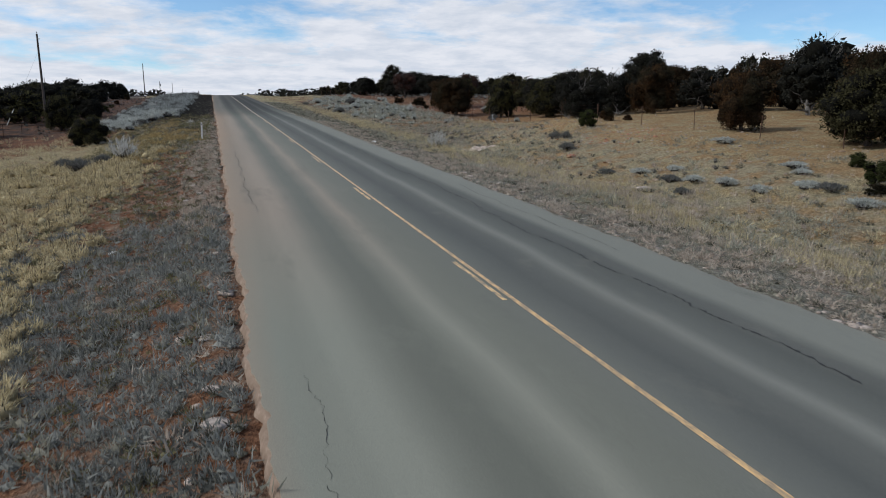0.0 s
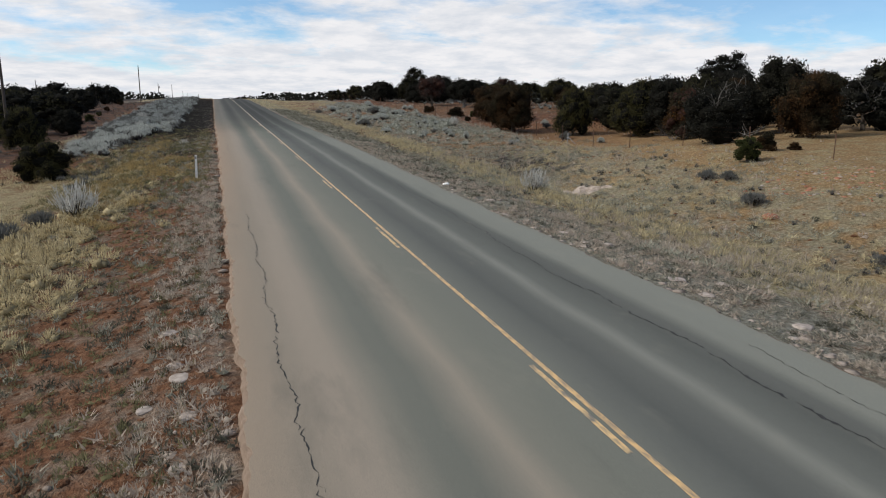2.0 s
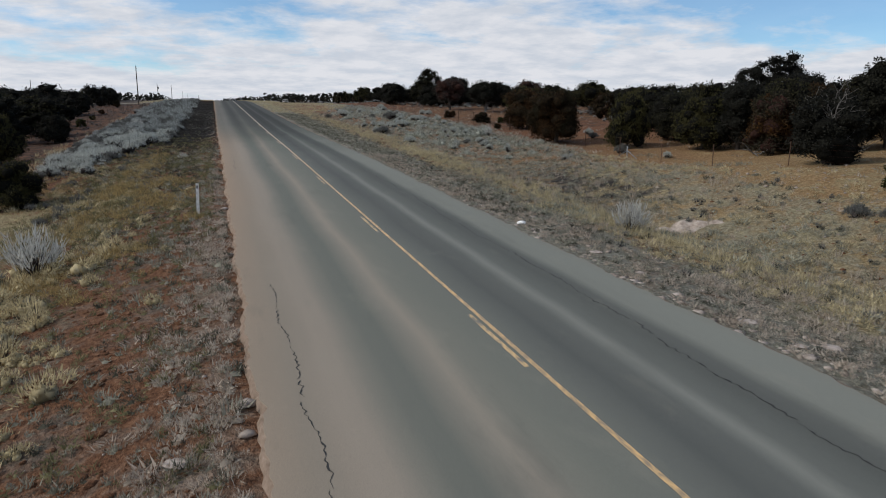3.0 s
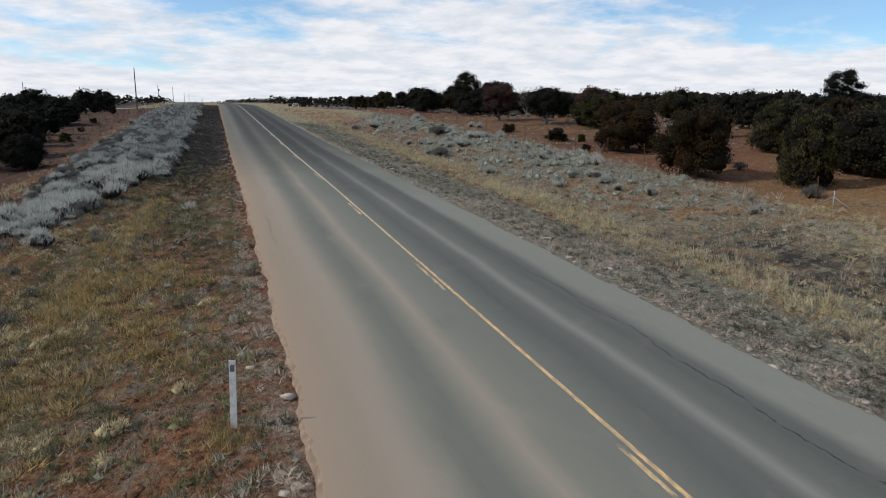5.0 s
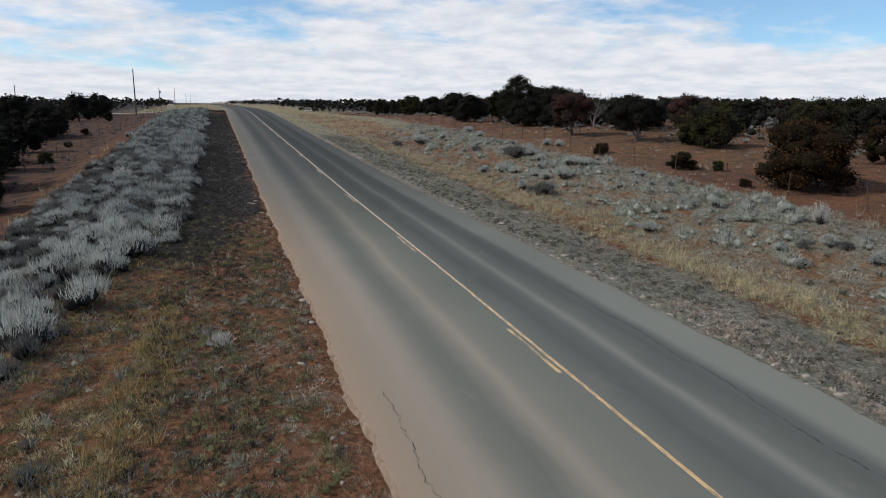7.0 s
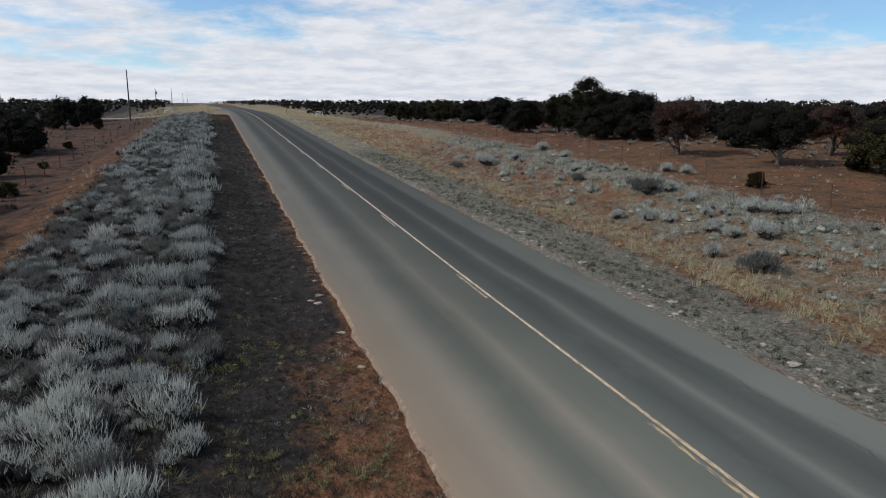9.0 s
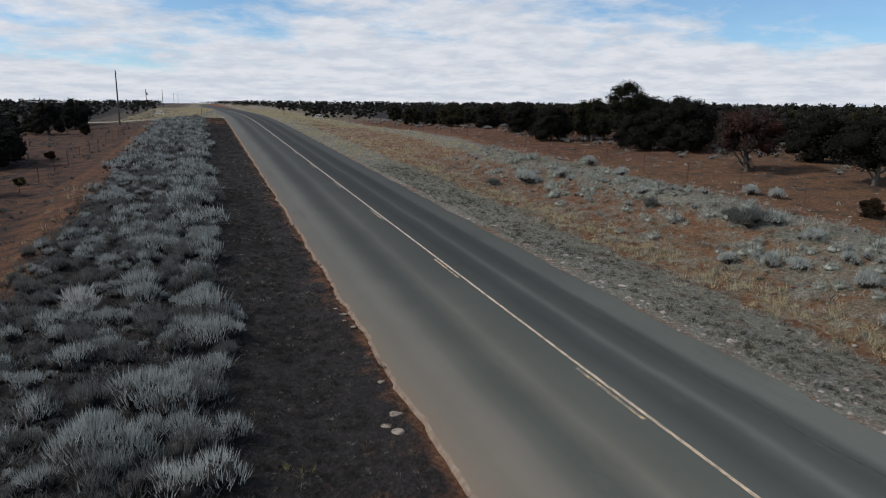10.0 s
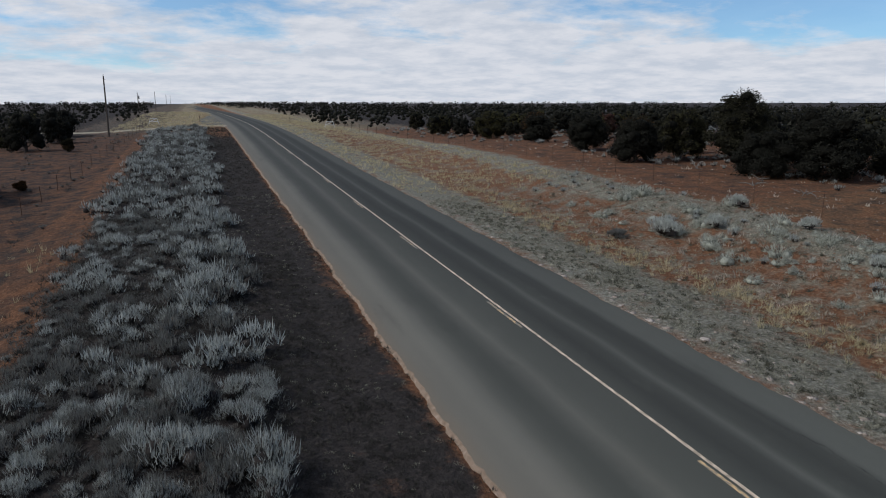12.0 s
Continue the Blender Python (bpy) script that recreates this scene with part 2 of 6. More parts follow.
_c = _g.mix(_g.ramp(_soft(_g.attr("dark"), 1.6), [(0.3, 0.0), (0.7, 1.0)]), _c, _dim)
_c = _g.mix(0.55, _c, _g.ramp(_n3, [(0.3, 0.55), (0.7, 1.4)]), "MULTIPLY")
_cell = _g.n.new("ShaderNodeTexVoronoi")
_cell.inputs["Scale"].default_value = 9.0
_g.l.new(_p, _cell.inputs["Vector"])
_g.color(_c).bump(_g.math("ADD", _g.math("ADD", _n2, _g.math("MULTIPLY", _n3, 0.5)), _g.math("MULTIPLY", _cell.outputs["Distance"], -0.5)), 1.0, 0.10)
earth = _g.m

_s = Mat("sand_edge", 0.95, 0.1)
_s.color(_s.ramp(_s.noise(6.0, 5.0), [(0.25, (0.155, 0.112, 0.08)), (0.6, (0.245, 0.183, 0.138)), (0.8, (0.34, 0.275, 0.22))])).bump(_s.noise(30.0, 4.0), 0.6, 0.03)
sand_edge = _s.m
_s = Mat("gravel_track", 0.95, 0.1)
_s.color(_s.ramp(_s.noise(3.0, 5.0), [(0.25, (0.19, 0.16, 0.12)), (0.7, (0.35, 0.31, 0.235))])).bump(_s.noise(30.0, 4.0), 0.6, 0.03)
gravel_track = _s.m

_y = Mat("yellow_paint", 0.55, 0.45)
_wear = _y.ramp(_y.noise(14.0, 6.0, None, 0.7, (1.0, 0.25, 1.0)), [(0.40, 1.0), (0.62, 0.0)])
_along = _y.n.new("ShaderNodeSeparateXYZ")
_y.l.new(_y.world_place(), _along.inputs[0])
# whitening along y paints the far line's glare into the paint colour
_glare = _y.ramp(_y.math("DIVIDE", _along.outputs["Y"], 100.0), [(0.5, 0.0), (0.95, 1.0)])
_y.color(_y.mix(_y.math("MULTIPLY", _wear, 0.75), (0.24, 0.19, 0.13), _y.mix(_glare, (0.82, 0.52, 0.21), (0.86, 0.70, 0.52))))
yellow_paint = _y.m
_y = Mat("worn_yellow_paint", 0.6, 0.4)
_along = _y.n.new("ShaderNodeSeparateXYZ")
_y.l.new(_y.world_place(), _along.inputs[0])
_age = _y.math("MULTIPLY", _y.math("DIVIDE", _along.outputs["Y"], 90.0, True), 0.07)
_wear = _y.ramp(_y.math("ADD", _y.noise(9.0, 6.0, None, 0.75, (1.0, 0.3, 1.0)), _age), [(0.44, 1.0), (0.60, 0.0)])
_y.color(_y.mix(_wear, (0.14, 0.135, 0.115), (0.66, 0.45, 0.21)))
worn_yellow = _y.m
_k = Mat("crack_filler", 0.8, 0.2)
_k.color(_k.mix(_k.noise(5.0), (0.018, 0.018, 0.018), (0.055, 0.053, 0.050)))
crack_dark = _k.m

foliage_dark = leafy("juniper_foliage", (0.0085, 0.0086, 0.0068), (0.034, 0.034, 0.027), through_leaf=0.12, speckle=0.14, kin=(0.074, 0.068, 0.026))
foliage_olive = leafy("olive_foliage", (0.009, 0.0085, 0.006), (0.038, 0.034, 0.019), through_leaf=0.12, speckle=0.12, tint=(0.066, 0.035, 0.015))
foliage_rust = leafy("rust_foliage", (0.022, 0.018, 0.017), (0.125, 0.058, 0.040), through_leaf=0.2, speckle=0.3, tint=(0.06, 0.052, 0.047))
foliage_orange = leafy("orange_foliage", (0.022, 0.014, 0.007), (0.10, 0.048, 0.016), through_leaf=0.15, speckle=0.25, tint=(0.04, 0.038, 0.026))
foliage_green = leafy("young_juniper_foliage", (0.024, 0.032, 0.012), (0.075, 0.08, 0.03))
sage_leaf = leafy("sage_leaf", (0.115, 0.122, 0.113), (0.58, 0.605, 0.565), speckle=0.4)
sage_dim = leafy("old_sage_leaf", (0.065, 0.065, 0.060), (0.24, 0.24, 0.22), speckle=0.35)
pale_sage = leafy("pale_sage_leaf", (0.21, 0.218, 0.195), (0.70, 0.72, 0.655), speckle=0.4)
berm_leaf = leafy("berm_sage_leaf", (0.20, 0.205, 0.17), (0.60, 0.61, 0.52), speckle=0.4)
rabbit_leaf = leafy("rabbitbrush_leaf", (0.36, 0.35, 0.31), (0.64, 0.63, 0.58))
# stem colour, darkened to paint shade into the hearts of the sage
twig_shade = leafy("twig_shade", (0.024, 0.021, 0.020), (0.075, 0.066, 0.060), through_leaf=0.1)
straw_blade = leafy("straw_blade", (0.28, 0.23, 0.13), (0.70, 0.61, 0.39))
yellow_blade = leafy("yellow_blade", (0.28, 0.226, 0.125), (0.76, 0.65, 0.40))
pale_blade = leafy("pale_blade", (0.25, 0.205, 0.155), (0.62, 0.545, 0.45))
grey_blade = leafy("grey_blade", (0.10, 0.099, 0.074), (0.45, 0.43, 0.34))
bleached_blade = leafy("bleached_blade", (0.25, 0.20, 0.155), (0.58, 0.49, 0.40))
olive_blade = leafy("olive_blade", (0.062, 0.060, 0.031), (0.30, 0.275, 0.145))
bunch_blade = leafy("bunch_blade", (0.15, 0.152, 0.115), (0.52, 0.515, 0.41))
gold_blade = leafy("gold_blade", (0.17, 0.122, 0.05), (0.56, 0.42, 0.20))
ash_blade = leafy("ash_blade", (0.068, 0.070, 0.062), (0.375, 0.38, 0.34))
weed_blade = leafy("weed_blade", (0.038, 0.038, 0.028), (0.165, 0.158, 0.118))
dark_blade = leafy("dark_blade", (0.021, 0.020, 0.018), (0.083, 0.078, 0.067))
_b = Mat("bark", 0.95, 0.1)
_b.color(_b.ramp(_b.noise(9.0, 5.0, None, 0.6, (1, 1, 0.25)), [(0.3, (0.035, 0.028, 0.023)), (0.7, (0.13, 0.11, 0.095))])).bump(_b.noise(14.0), 0.8, 0.03)
bark = _b.m
_b = Mat("bleached_wood", 0.85, 0.2)
_b.color(_b.ramp(_b.noise(9.0, 5.0, None, 0.6, (1, 1, 0.25)), [(0.3, (0.075, 0.068, 0.062)), (0.7, (0.23, 0.215, 0.195))])).bump(_b.noise(16.0), 0.6, 0.02)
bleached = _b.m
_b = Mat("pale_sand", 0.95, 0.1)
_b.color(_b.ramp(_b.noise(5.0, 6.0), [(0.3, (0.26, 0.205, 0.165)), (0.65, (0.47, 0.40, 0.335))])).bump(_b.noise(14.0, 6.0), 0.9, 0.08)
pale_sand = _b.m
def shaded_core(name, dark, light):
    """Foliage colour darkened for the shade inside a crown: rough, mottled, deeply broken up."""
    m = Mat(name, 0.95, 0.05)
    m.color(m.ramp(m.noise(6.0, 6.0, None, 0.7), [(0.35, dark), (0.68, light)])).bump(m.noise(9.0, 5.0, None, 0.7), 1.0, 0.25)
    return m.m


# darker copies of the leaf colours, with the crowns' inner shade put in
core_shade = shaded_core("shaded_core", (0.005, 0.005, 0.004), (0.019, 0.0185, 0.014))
core_shade_rust = shaded_core("shaded_rust_core", (0.022, 0.012, 0.010), (0.07, 0.036, 0.028))
core_shade_olive = shaded_core("shaded_olive_core", (0.008, 0.0065, 0.0045), (0.036, 0.024, 0.012))
_b = Mat("pole_wood", 0.9, 0.15)
_b.color(_b.ramp(_b.noise(5.0, 5.0, None, 0.6, (4, 4, 0.2)), [(0.3, (0.045, 0.036, 0.03)), (0.7, (0.12, 0.10, 0.085))])).bump(_b.noise(9.0, 4.0, None, 0.6, (6, 6, 0.3)), 0.6, 0.02)
pole_wood = _b.m
_b = Mat("rusty_steel", 0.7, 0.4, 0.4)
_b.color(_b.ramp(_b.noise(12.0), [(0.3, (0.05, 0.03, 0.022)), (0.7, (0.14, 0.075, 0.045))]))
rusty = _b.m
_b = Mat("galvanised_steel", 0.5, 0.5, 0.7)
_b.color(_b.ramp(_b.noise(12.0), [(0.3, (0.15, 0.155, 0.16)), (0.7, (0.27, 0.27, 0.27))]))
galvanised = _b.m
_b = Mat("white_paint", 0.5, 0.4)
_b.color(_b.ramp(_b.noise(9.0), [(0.3, (0.55, 0.54, 0.50)), (0.6, (0.80, 0.79, 0.76))]))
white_paint = _b.m
_b = Mat("pale_stone", 0.9, 0.2)
_b.color(_b.mix(_b.island(), _b.ramp(_b.noise(8.0, 5.0), [(0.3, (0.17, 0.135, 0.108)), (0.7, (0.32, 0.27, 0.225))]), _b.ramp(_b.noise(8.0, 5.0), [(0.3, (0.25, 0.21, 0.18)), (0.7, (0.47, 0.41, 0.36))]))).bump(_b.noise(20.0, 4.0), 0.6, 0.02)
pale_stone = _b.m
_b = Mat("ochre_rock", 0.9, 0.2)
_b.color(_b.mix(_b.island(), _b.ramp(_b.noise(8.0, 5.0), [(0.3, (0.14, 0.095, 0.06)), (0.7, (0.25, 0.185, 0.125))]), _b.ramp(_b.noise(8.0, 5.0), [(0.3, (0.20, 0.16, 0.12)), (0.7, (0.40, 0.34, 0.27))]))).bump(_b.noise(20.0, 4.0), 0.6, 0.02)
ochre_rock = _b.m
_b = Mat("red_stone", 0.9, 0.2)
_b.color(_b.ramp(_b.noise(8.0, 5.0), [(0.3, (0.22, 0.09, 0.055)), (0.7, (0.40, 0.19, 0.12))])).bump(_b.noise(20.0, 4.0), 0.6, 0.02)
red_stone = _b.m

# ---- the lie of the land ----
XS = np.array([-400, -120, -60, -35, -25, -21, -18, -15.5, -13, -11, -9, -7, -5.2, -4.6, 4.6, 5.3, 7, 9, 11, 13, 15, 17, 19, 22, 26, 35, 60, 120, 400], float)
YS = np.array([-60, 10, 35, 50, 64, 85, 110, 150, 205, 250, 330], float)
# height over the road's crown: left natural ground, left bank, left verge, right ditch, right berm, right natural ground
section_start = np.array([-3, -2.5, -2.2, -1.9, -1.7, -1.6, -1.5, -1.4, -1.3, -1.15, -0.95, -0.6, -0.08, -0.3, -0.3, -0.08, -0.3, -0.5, -0.7, -0.65, -0.3, 0.15, 0.5, 0.8, 1.2, 1.8, 3, 4, 4])
section_y10 = np.array([-3, -2.5, -2.2, -1.9, -1.7, -1.6, -1.5, -1.4, -1.3, -1.15, -0.95, -0.55, -0.08, -0.3, -0.3, -0.08, -0.3, -0.5, -0.7, -0.7, -0.35, 0.1, 0.45, 0.8, 1.2, 1.9, 3, 4, 4])
section_y35 = np.array([-3, -2.5, -2.2, -1.9, -1.7, -1.6, -1.5, -1.4, -1.2, -0.95, -0.7, -0.35, -0.08, -0.3, -0.3, -0.08, -0.3, -0.5, -0.8, -0.95, -0.4, 0.15, 0.6, 1.2, 1.5, 2.1, 3, 4, 4])
section_y50 = np.array([-3, -2.5, -2.2, -1.9, -1.7, -1.6, -1.5, -1.3, -1, -0.75, -0.5, -0.25, -0.08, -0.3, -0.3, -0.08, -0.25, -0.45, -0.6, -0.6, -0.3, 0.1, 0.3, 0.4, 0.8, 1.6, 3, 4, 4])
section_y64 = np.array([-3, -2.5, -2.1, -1.8, -1.6, -1.5, -1.2, -0.7, -0.45, -0.35, -0.25, -0.2, -0.08, -0.3, -0.3, -0.08, -0.2, -0.35, -0.3, -0.1, 0.25, 0.6, 0.75, 0.65, 0.8, 1.3, 2.8, 3.8, 4])
section_y85 = np.array([-3, -2.5, -2.1, -1.8, -1.5, -1.4, -1, -0.1, 0, 0, -0.1, -0.2, -0.08, -0.3, -0.3, -0.08, -0.2, -0.3, -0.1, 0.15, 0.5, 0.9, 0.95, 0.75, 0.85, 1.3, 2.4, 3.4, 3.6])
section_y110 = np.array([-3, -2.4, -2, -1.7, -1.4, -1.3, -0.7, 0.1, 0.2, 0.2, 0, -0.2, -0.08, -0.3, -0.3, -0.08, -0.2, -0.3, -0.15, 0.1, 0.6, 1.1, 1.15, 1, 1.3, 1.6, 2.2, 2.6, 3])
section_y150 = np.array([-2.5, -2.2, -1.8, -1.4, -1.1, -1, -0.5, 0.1, 0.2, 0.2, 0, -0.2, -0.08, -0.3, -0.3, -0.08, -0.2, -0.3, -0.2, 0, 0.5, 0.9, 1, 1.1, 1.2, 1.3, 1.6, 1.8, 2])
section_y205 = np.array([-2, -2, -1.8, -1.5, -1.3, -1.0, -0.6, -0.3, -0.1, 0, 0, -0.15, -0.08, -0.3, -0.3, -0.08, -0.2, -0.3, -0.4, -0.4, -0.5, -0.5, -0.5, -0.5, -0.4, -0.2, 0.3, 0.8, 1])
section_y250 = np.array([-1.2, -1.2, -1, -0.8, -0.6, -0.5, -0.4, -0.3, -0.2, -0.1, -0.1, -0.15, -0.08, -0.3, -0.3, -0.08, -0.2, -0.3, -0.5, -0.7, -0.9, -0.9, -0.9, -0.8, -0.7, -0.5, -0.2, 0.2, 0.4])
section_y330 = np.array([0, 0, 0, 0, 0, 0, 0, 0, 0, 0, -0.1, -0.15, -0.08, -0.3, -0.3, -0.08, -0.2, -0.3, -0.2, -0.1, 0, 0, 0, 0, 0, 0, 0, 0, 0])
OFF = np.vstack([section_start, section_y10, section_y35, section_y50, section_y64, section_y85, section_y110, section_y150, section_y205, section_y250, section_y330])


def road_z(y):
    y = np.asarray(y, float)
    s = np.clip(y - 185, 0, 60)
    return np.clip(y, None, 185) * 0.0315 + 0.0315 * s - 0.0255 * s * s / 120 + np.clip(y - 245, 0, 500) * 0.006


def bumps(x, y):
    return (np.sin(1.7 * x + 0.6 * y + 1.0) * np.sin(0.9 * y - 0.5 * x) * 0.05 + np.sin(4.1 * x - 2.3 * y) * np.sin(3.3 * y + 1.9 * x) * 0.022
            + np.sin(0.31 * x + 0.17 * y) * np.sin(0.23 * y - 0.11 * x + 2.0) * 0.10
            + np.sin(2.6 * x - 0.9 * y + 0.7) * np.sin(2.1 * y + 0.8 * x) * 0.06 * np.clip((x - 8) / 3, 0, 1) * np.clip((22 - x) / 3, 0, 1))


def ground_z(x, y):
    x, y = np.asarray(x, float), np.asarray(y, float)
    i = np.clip(np.searchsorted(YS, y) - 1, 0, len(YS) - 2)
    f = np.clip((y - YS[i]) / (YS[i + 1] - YS[i]), 0, 1)
    f = f * f * (3 - 2 * f)
    j = np.clip(np.searchsorted(XS, x) - 1, 0, len(XS) - 2)
    g = np.clip((x - XS[j]) / (XS[j + 1] - XS[j]), 0, 1)
    off = (OFF[i, j] * (1 - g) + OFF[i, j + 1] * g) * (1 - f) + (OFF[i + 1, j] * (1 - g) + OFF[i + 1, j + 1] * g) * f
    creep = np.interp(y, [10, 25, 55, 70, 88, 100], [0.05, 0.2, 0.2, 0.45, 0.72, 0.8])
    lift = np.interp(x + creep, [4.55, 4.95, 5.25], [0.0, 1.0, 1.0]) * np.interp(x, [5.0, 5.3], [1.0, 0.0])
    off = off * (1 - lift) + -0.09 * lift
    off = off - 0.38 * np.clip((x - 19) / 3, 0, 1) * np.exp(-((x - 26) / 11) ** 2 - ((y - 54) / 10) ** 2)
    return road_z(y) + off + bumps(x, y) * np.clip((np.abs(x) - 5.4) / 1.5, 0, 1)


def gz(x, y):
    return float(ground_z(x, y))


def mesh_of(name, verts, faces, material):
    """A mesh out of arrays: faces all with the same number of corners."""
    verts, faces = np.asarray(verts, np.float32), np.asarray(faces, np.int32)
    me = bpy.data.meshes.new(name)
    me.vertices.add(len(verts))
    me.vertices.foreach_set("co", verts.ravel())
    me.loops.add(faces.size)
    me.loops.foreach_set("vertex_index", faces.ravel())
    me.polygons.add(len(faces))
    me.polygons.foreach_set("loop_start", np.arange(0, faces.size, faces.shape[1], dtype=np.int32))
    me.update(calc_edges=True)
    me.polygons.foreach_set("use_smooth", np.zeros(len(faces), bool))
    me.materials.append(material)
    return me


def smooth(me):
    me.polygons.foreach_set("use_smooth", np.ones(len(me.polygons), bool))
    return me


def part(name, me, parent, label=""):
    ob = new(name, me)
    ob.parent = parent
    return tagged(ob, label)


def thing(name, label, category, group="", kind=""):
    return tagged(new(name), label, category, group, kind)


def grid(xs, ys, z):
    X, Y = np.meshgrid(xs, ys)
    n, m = len(xs), len(ys)
    v = np.stack([X.ravel(), Y.ravel(), z(X.ravel(), Y.ravel())], 1)
    a = (np.arange(m - 1)[:, None] * n + np.arange(n - 1)[None]).ravel()
    return v, np.stack([a, a + 1, a + n + 1, a + n], 1)


def spaced(a, b, near, far, grow=1.12):
    """Stations that run from a to b, near apart at first and growing to far."""
    out, step, s = [a], near, 1 if b > a else -1
    while (b - out[-1]) * s > step:
        out.append(out[-1] + s * step)
        step = min(step * grow, far)
    return out + [b]


gx = np.array(sorted(set(spaced(-22, -3500, 0.8, 400, 1.15)) | set(np.arange(-21.5, 27.9, 0.5)) | {3.9, 4.2, 4.35, 4.65, 4.8, 5.15} | set(spaced(28, 3500, 0.8, 400, 1.15))))
gy = np.array(sorted(set(spaced(-20, -600, 2, 200, 1.3)) | set(np.arange(-19.4, 140, 0.6)) | set(spaced(140, 4000, 0.6, 300, 1.03))))
gv, gf = grid(gx, gy, ground_z)
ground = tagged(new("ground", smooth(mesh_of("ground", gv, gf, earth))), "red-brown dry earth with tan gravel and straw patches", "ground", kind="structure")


def lump(x, a, b, soft=1.0):
    return np.clip((x - a) / soft + 0.5, 0, 1) * np.clip((b - x) / soft + 0.5, 0, 1)


def layer(name, values):
    at = ground.data.attributes.new(name, "FLOAT", "POINT")
    at.data.foreach_set("value", np.asarray(values, np.float32))


vx, vy = gv[:, 0], gv[:, 1]
# wavering coordinates, so that the soils away from the road meet in uneven lines
wx = vx + np.clip((np.abs(vx) - 14) / 8, 0, 1) * (4 * np.sin(0.13 * vy) + 2.5 * np.sin(0.37 * vy + 1))
wy = vy + np.clip((np.abs(vx) - 10) / 6, 0, 1) * (5 * np.sin(0.21 * vx) + 3 * np.sin(0.53 * vx + 0.7))
layer("gravel", np.maximum.reduce([0.35 * lump(vx, -13, -5, 3) * np.clip((65 - vy) / 20, 0, 1), 0.42 * lump(vx, -6.5, -4.5, 1.2) * np.clip((70 - vy) / 20, 0.1, 1), 0.7 * lump(vx, 3.6, 7.0, 2.0), 0.35 * lump(vx, 6.8, 12, 3), 0.4 * lump(vx, 15, 19, 2) * np.clip((vy - 50) / 20, 0, 1),
                               0.25 * lump(vx, 17, 900, 4) * np.clip((52 - vy) / 26, 0, 1), 0.08 * lump(vy, 225, 5000, 20)]))
layer("ochre", np.maximum(0.42 * lump(vx, 19, 60, 3) * lump(vy, 80, 125, 12), np.maximum(0.95 * lump(vx, 8, 900, 4) * np.clip((80 - vy) / 40, 0, 1), 0.5 * lump(vx, 8.5, 19, 2) * np.clip((128 - vy) / 35, 0, 1))))
layer("gold", lump(vx, 6, 18, 4) * np.clip((62 - vy) / 15, 0, 1))
layer("mat", np.maximum.reduce([0.72 * lump(vx, 15.2, 19.5, 1.8) * np.clip((vy - 45) / 20, 0, 1), 0.75 * lump(vx, 4.3, 9.0, 1.5), 0.5 * lump(vx, 9, 20, 3) * np.clip((120 - vy) / 30, 0.75, 1), 0.24 * lump(vx, -14, -6.2, 2) * np.clip((vy - 22) / 14, 0, 1), 0.3 * lump(vx, -14, -6, 2) * np.clip((0 - vy) / 8, 0, 1), 0.6 * lump(np.abs(vx), 8, 900, 6) * np.clip((vy - 190) / 40, 0, 1), 0.35 * lump(vx, 8, 19, 3) * np.clip((vy - 125) / 25, 0, 1)]))
layer("straw", np.maximum.reduce([0.95 * lump(vx, 7.8, 13.5, 2) * lump(vy, -20, 26, 8), 0.55 * lump(vx, -900, -9.2, 2.5) * np.clip((60 - wy) / 24, 0, 1), 0.85 * lump(vx, -900, -12.5, 2.5) * np.clip((wx + 58) / 28, 0, 1) * lump(wy, 12, 50, 16), 0.5 * lump(vx, 8.6, 11.2, 1.5) * np.clip((92 - vy) / 20, 0.5, 1), 0.5 * lump(vx, 13, 900, 5) * np.clip((62 - vy) / 30, 0, 1), 0.5 * lump(vy, 215, 5000, 20) * lump(np.abs(vx), 5, 26, 3)]))
# dark soil, plus painted shade: between the sage, in the ditch, under cloud
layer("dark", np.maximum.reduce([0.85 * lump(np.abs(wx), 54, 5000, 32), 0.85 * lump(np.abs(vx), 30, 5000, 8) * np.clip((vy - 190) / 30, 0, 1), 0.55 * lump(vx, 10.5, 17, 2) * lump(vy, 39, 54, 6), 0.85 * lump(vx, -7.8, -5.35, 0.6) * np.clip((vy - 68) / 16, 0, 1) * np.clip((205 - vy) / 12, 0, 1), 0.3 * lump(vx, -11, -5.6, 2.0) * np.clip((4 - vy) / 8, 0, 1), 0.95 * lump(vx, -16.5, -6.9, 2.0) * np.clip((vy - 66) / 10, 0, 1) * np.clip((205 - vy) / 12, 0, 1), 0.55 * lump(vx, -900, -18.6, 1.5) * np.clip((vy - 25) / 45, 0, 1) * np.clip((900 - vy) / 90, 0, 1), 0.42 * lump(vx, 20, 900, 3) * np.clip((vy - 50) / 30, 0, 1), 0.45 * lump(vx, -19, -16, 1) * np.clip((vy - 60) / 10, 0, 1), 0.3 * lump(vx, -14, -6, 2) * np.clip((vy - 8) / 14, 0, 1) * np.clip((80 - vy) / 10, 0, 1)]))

# ---- the road ----
road_y = np.array(sorted(set(np.arange(-60, -15, 0.5)) | set(np.arange(-15, 130, 0.12)) | set(np.arange(130, 260, 0.5)) | set(spaced(260, 1500, 1, 30, 1.05))))


def centre_x(y):
    """Where the middle of the road runs: straight, drifting a little left, then bending left past the side track."""
    y = np.asarray(y, float)
    b = np.clip((y - 235) / 165, 0, None)
    return -0.13 * np.clip((y - 66) / 20, 0, 1) - 3.3 * np.where(b < 1, b * b, 2 * b - 1)


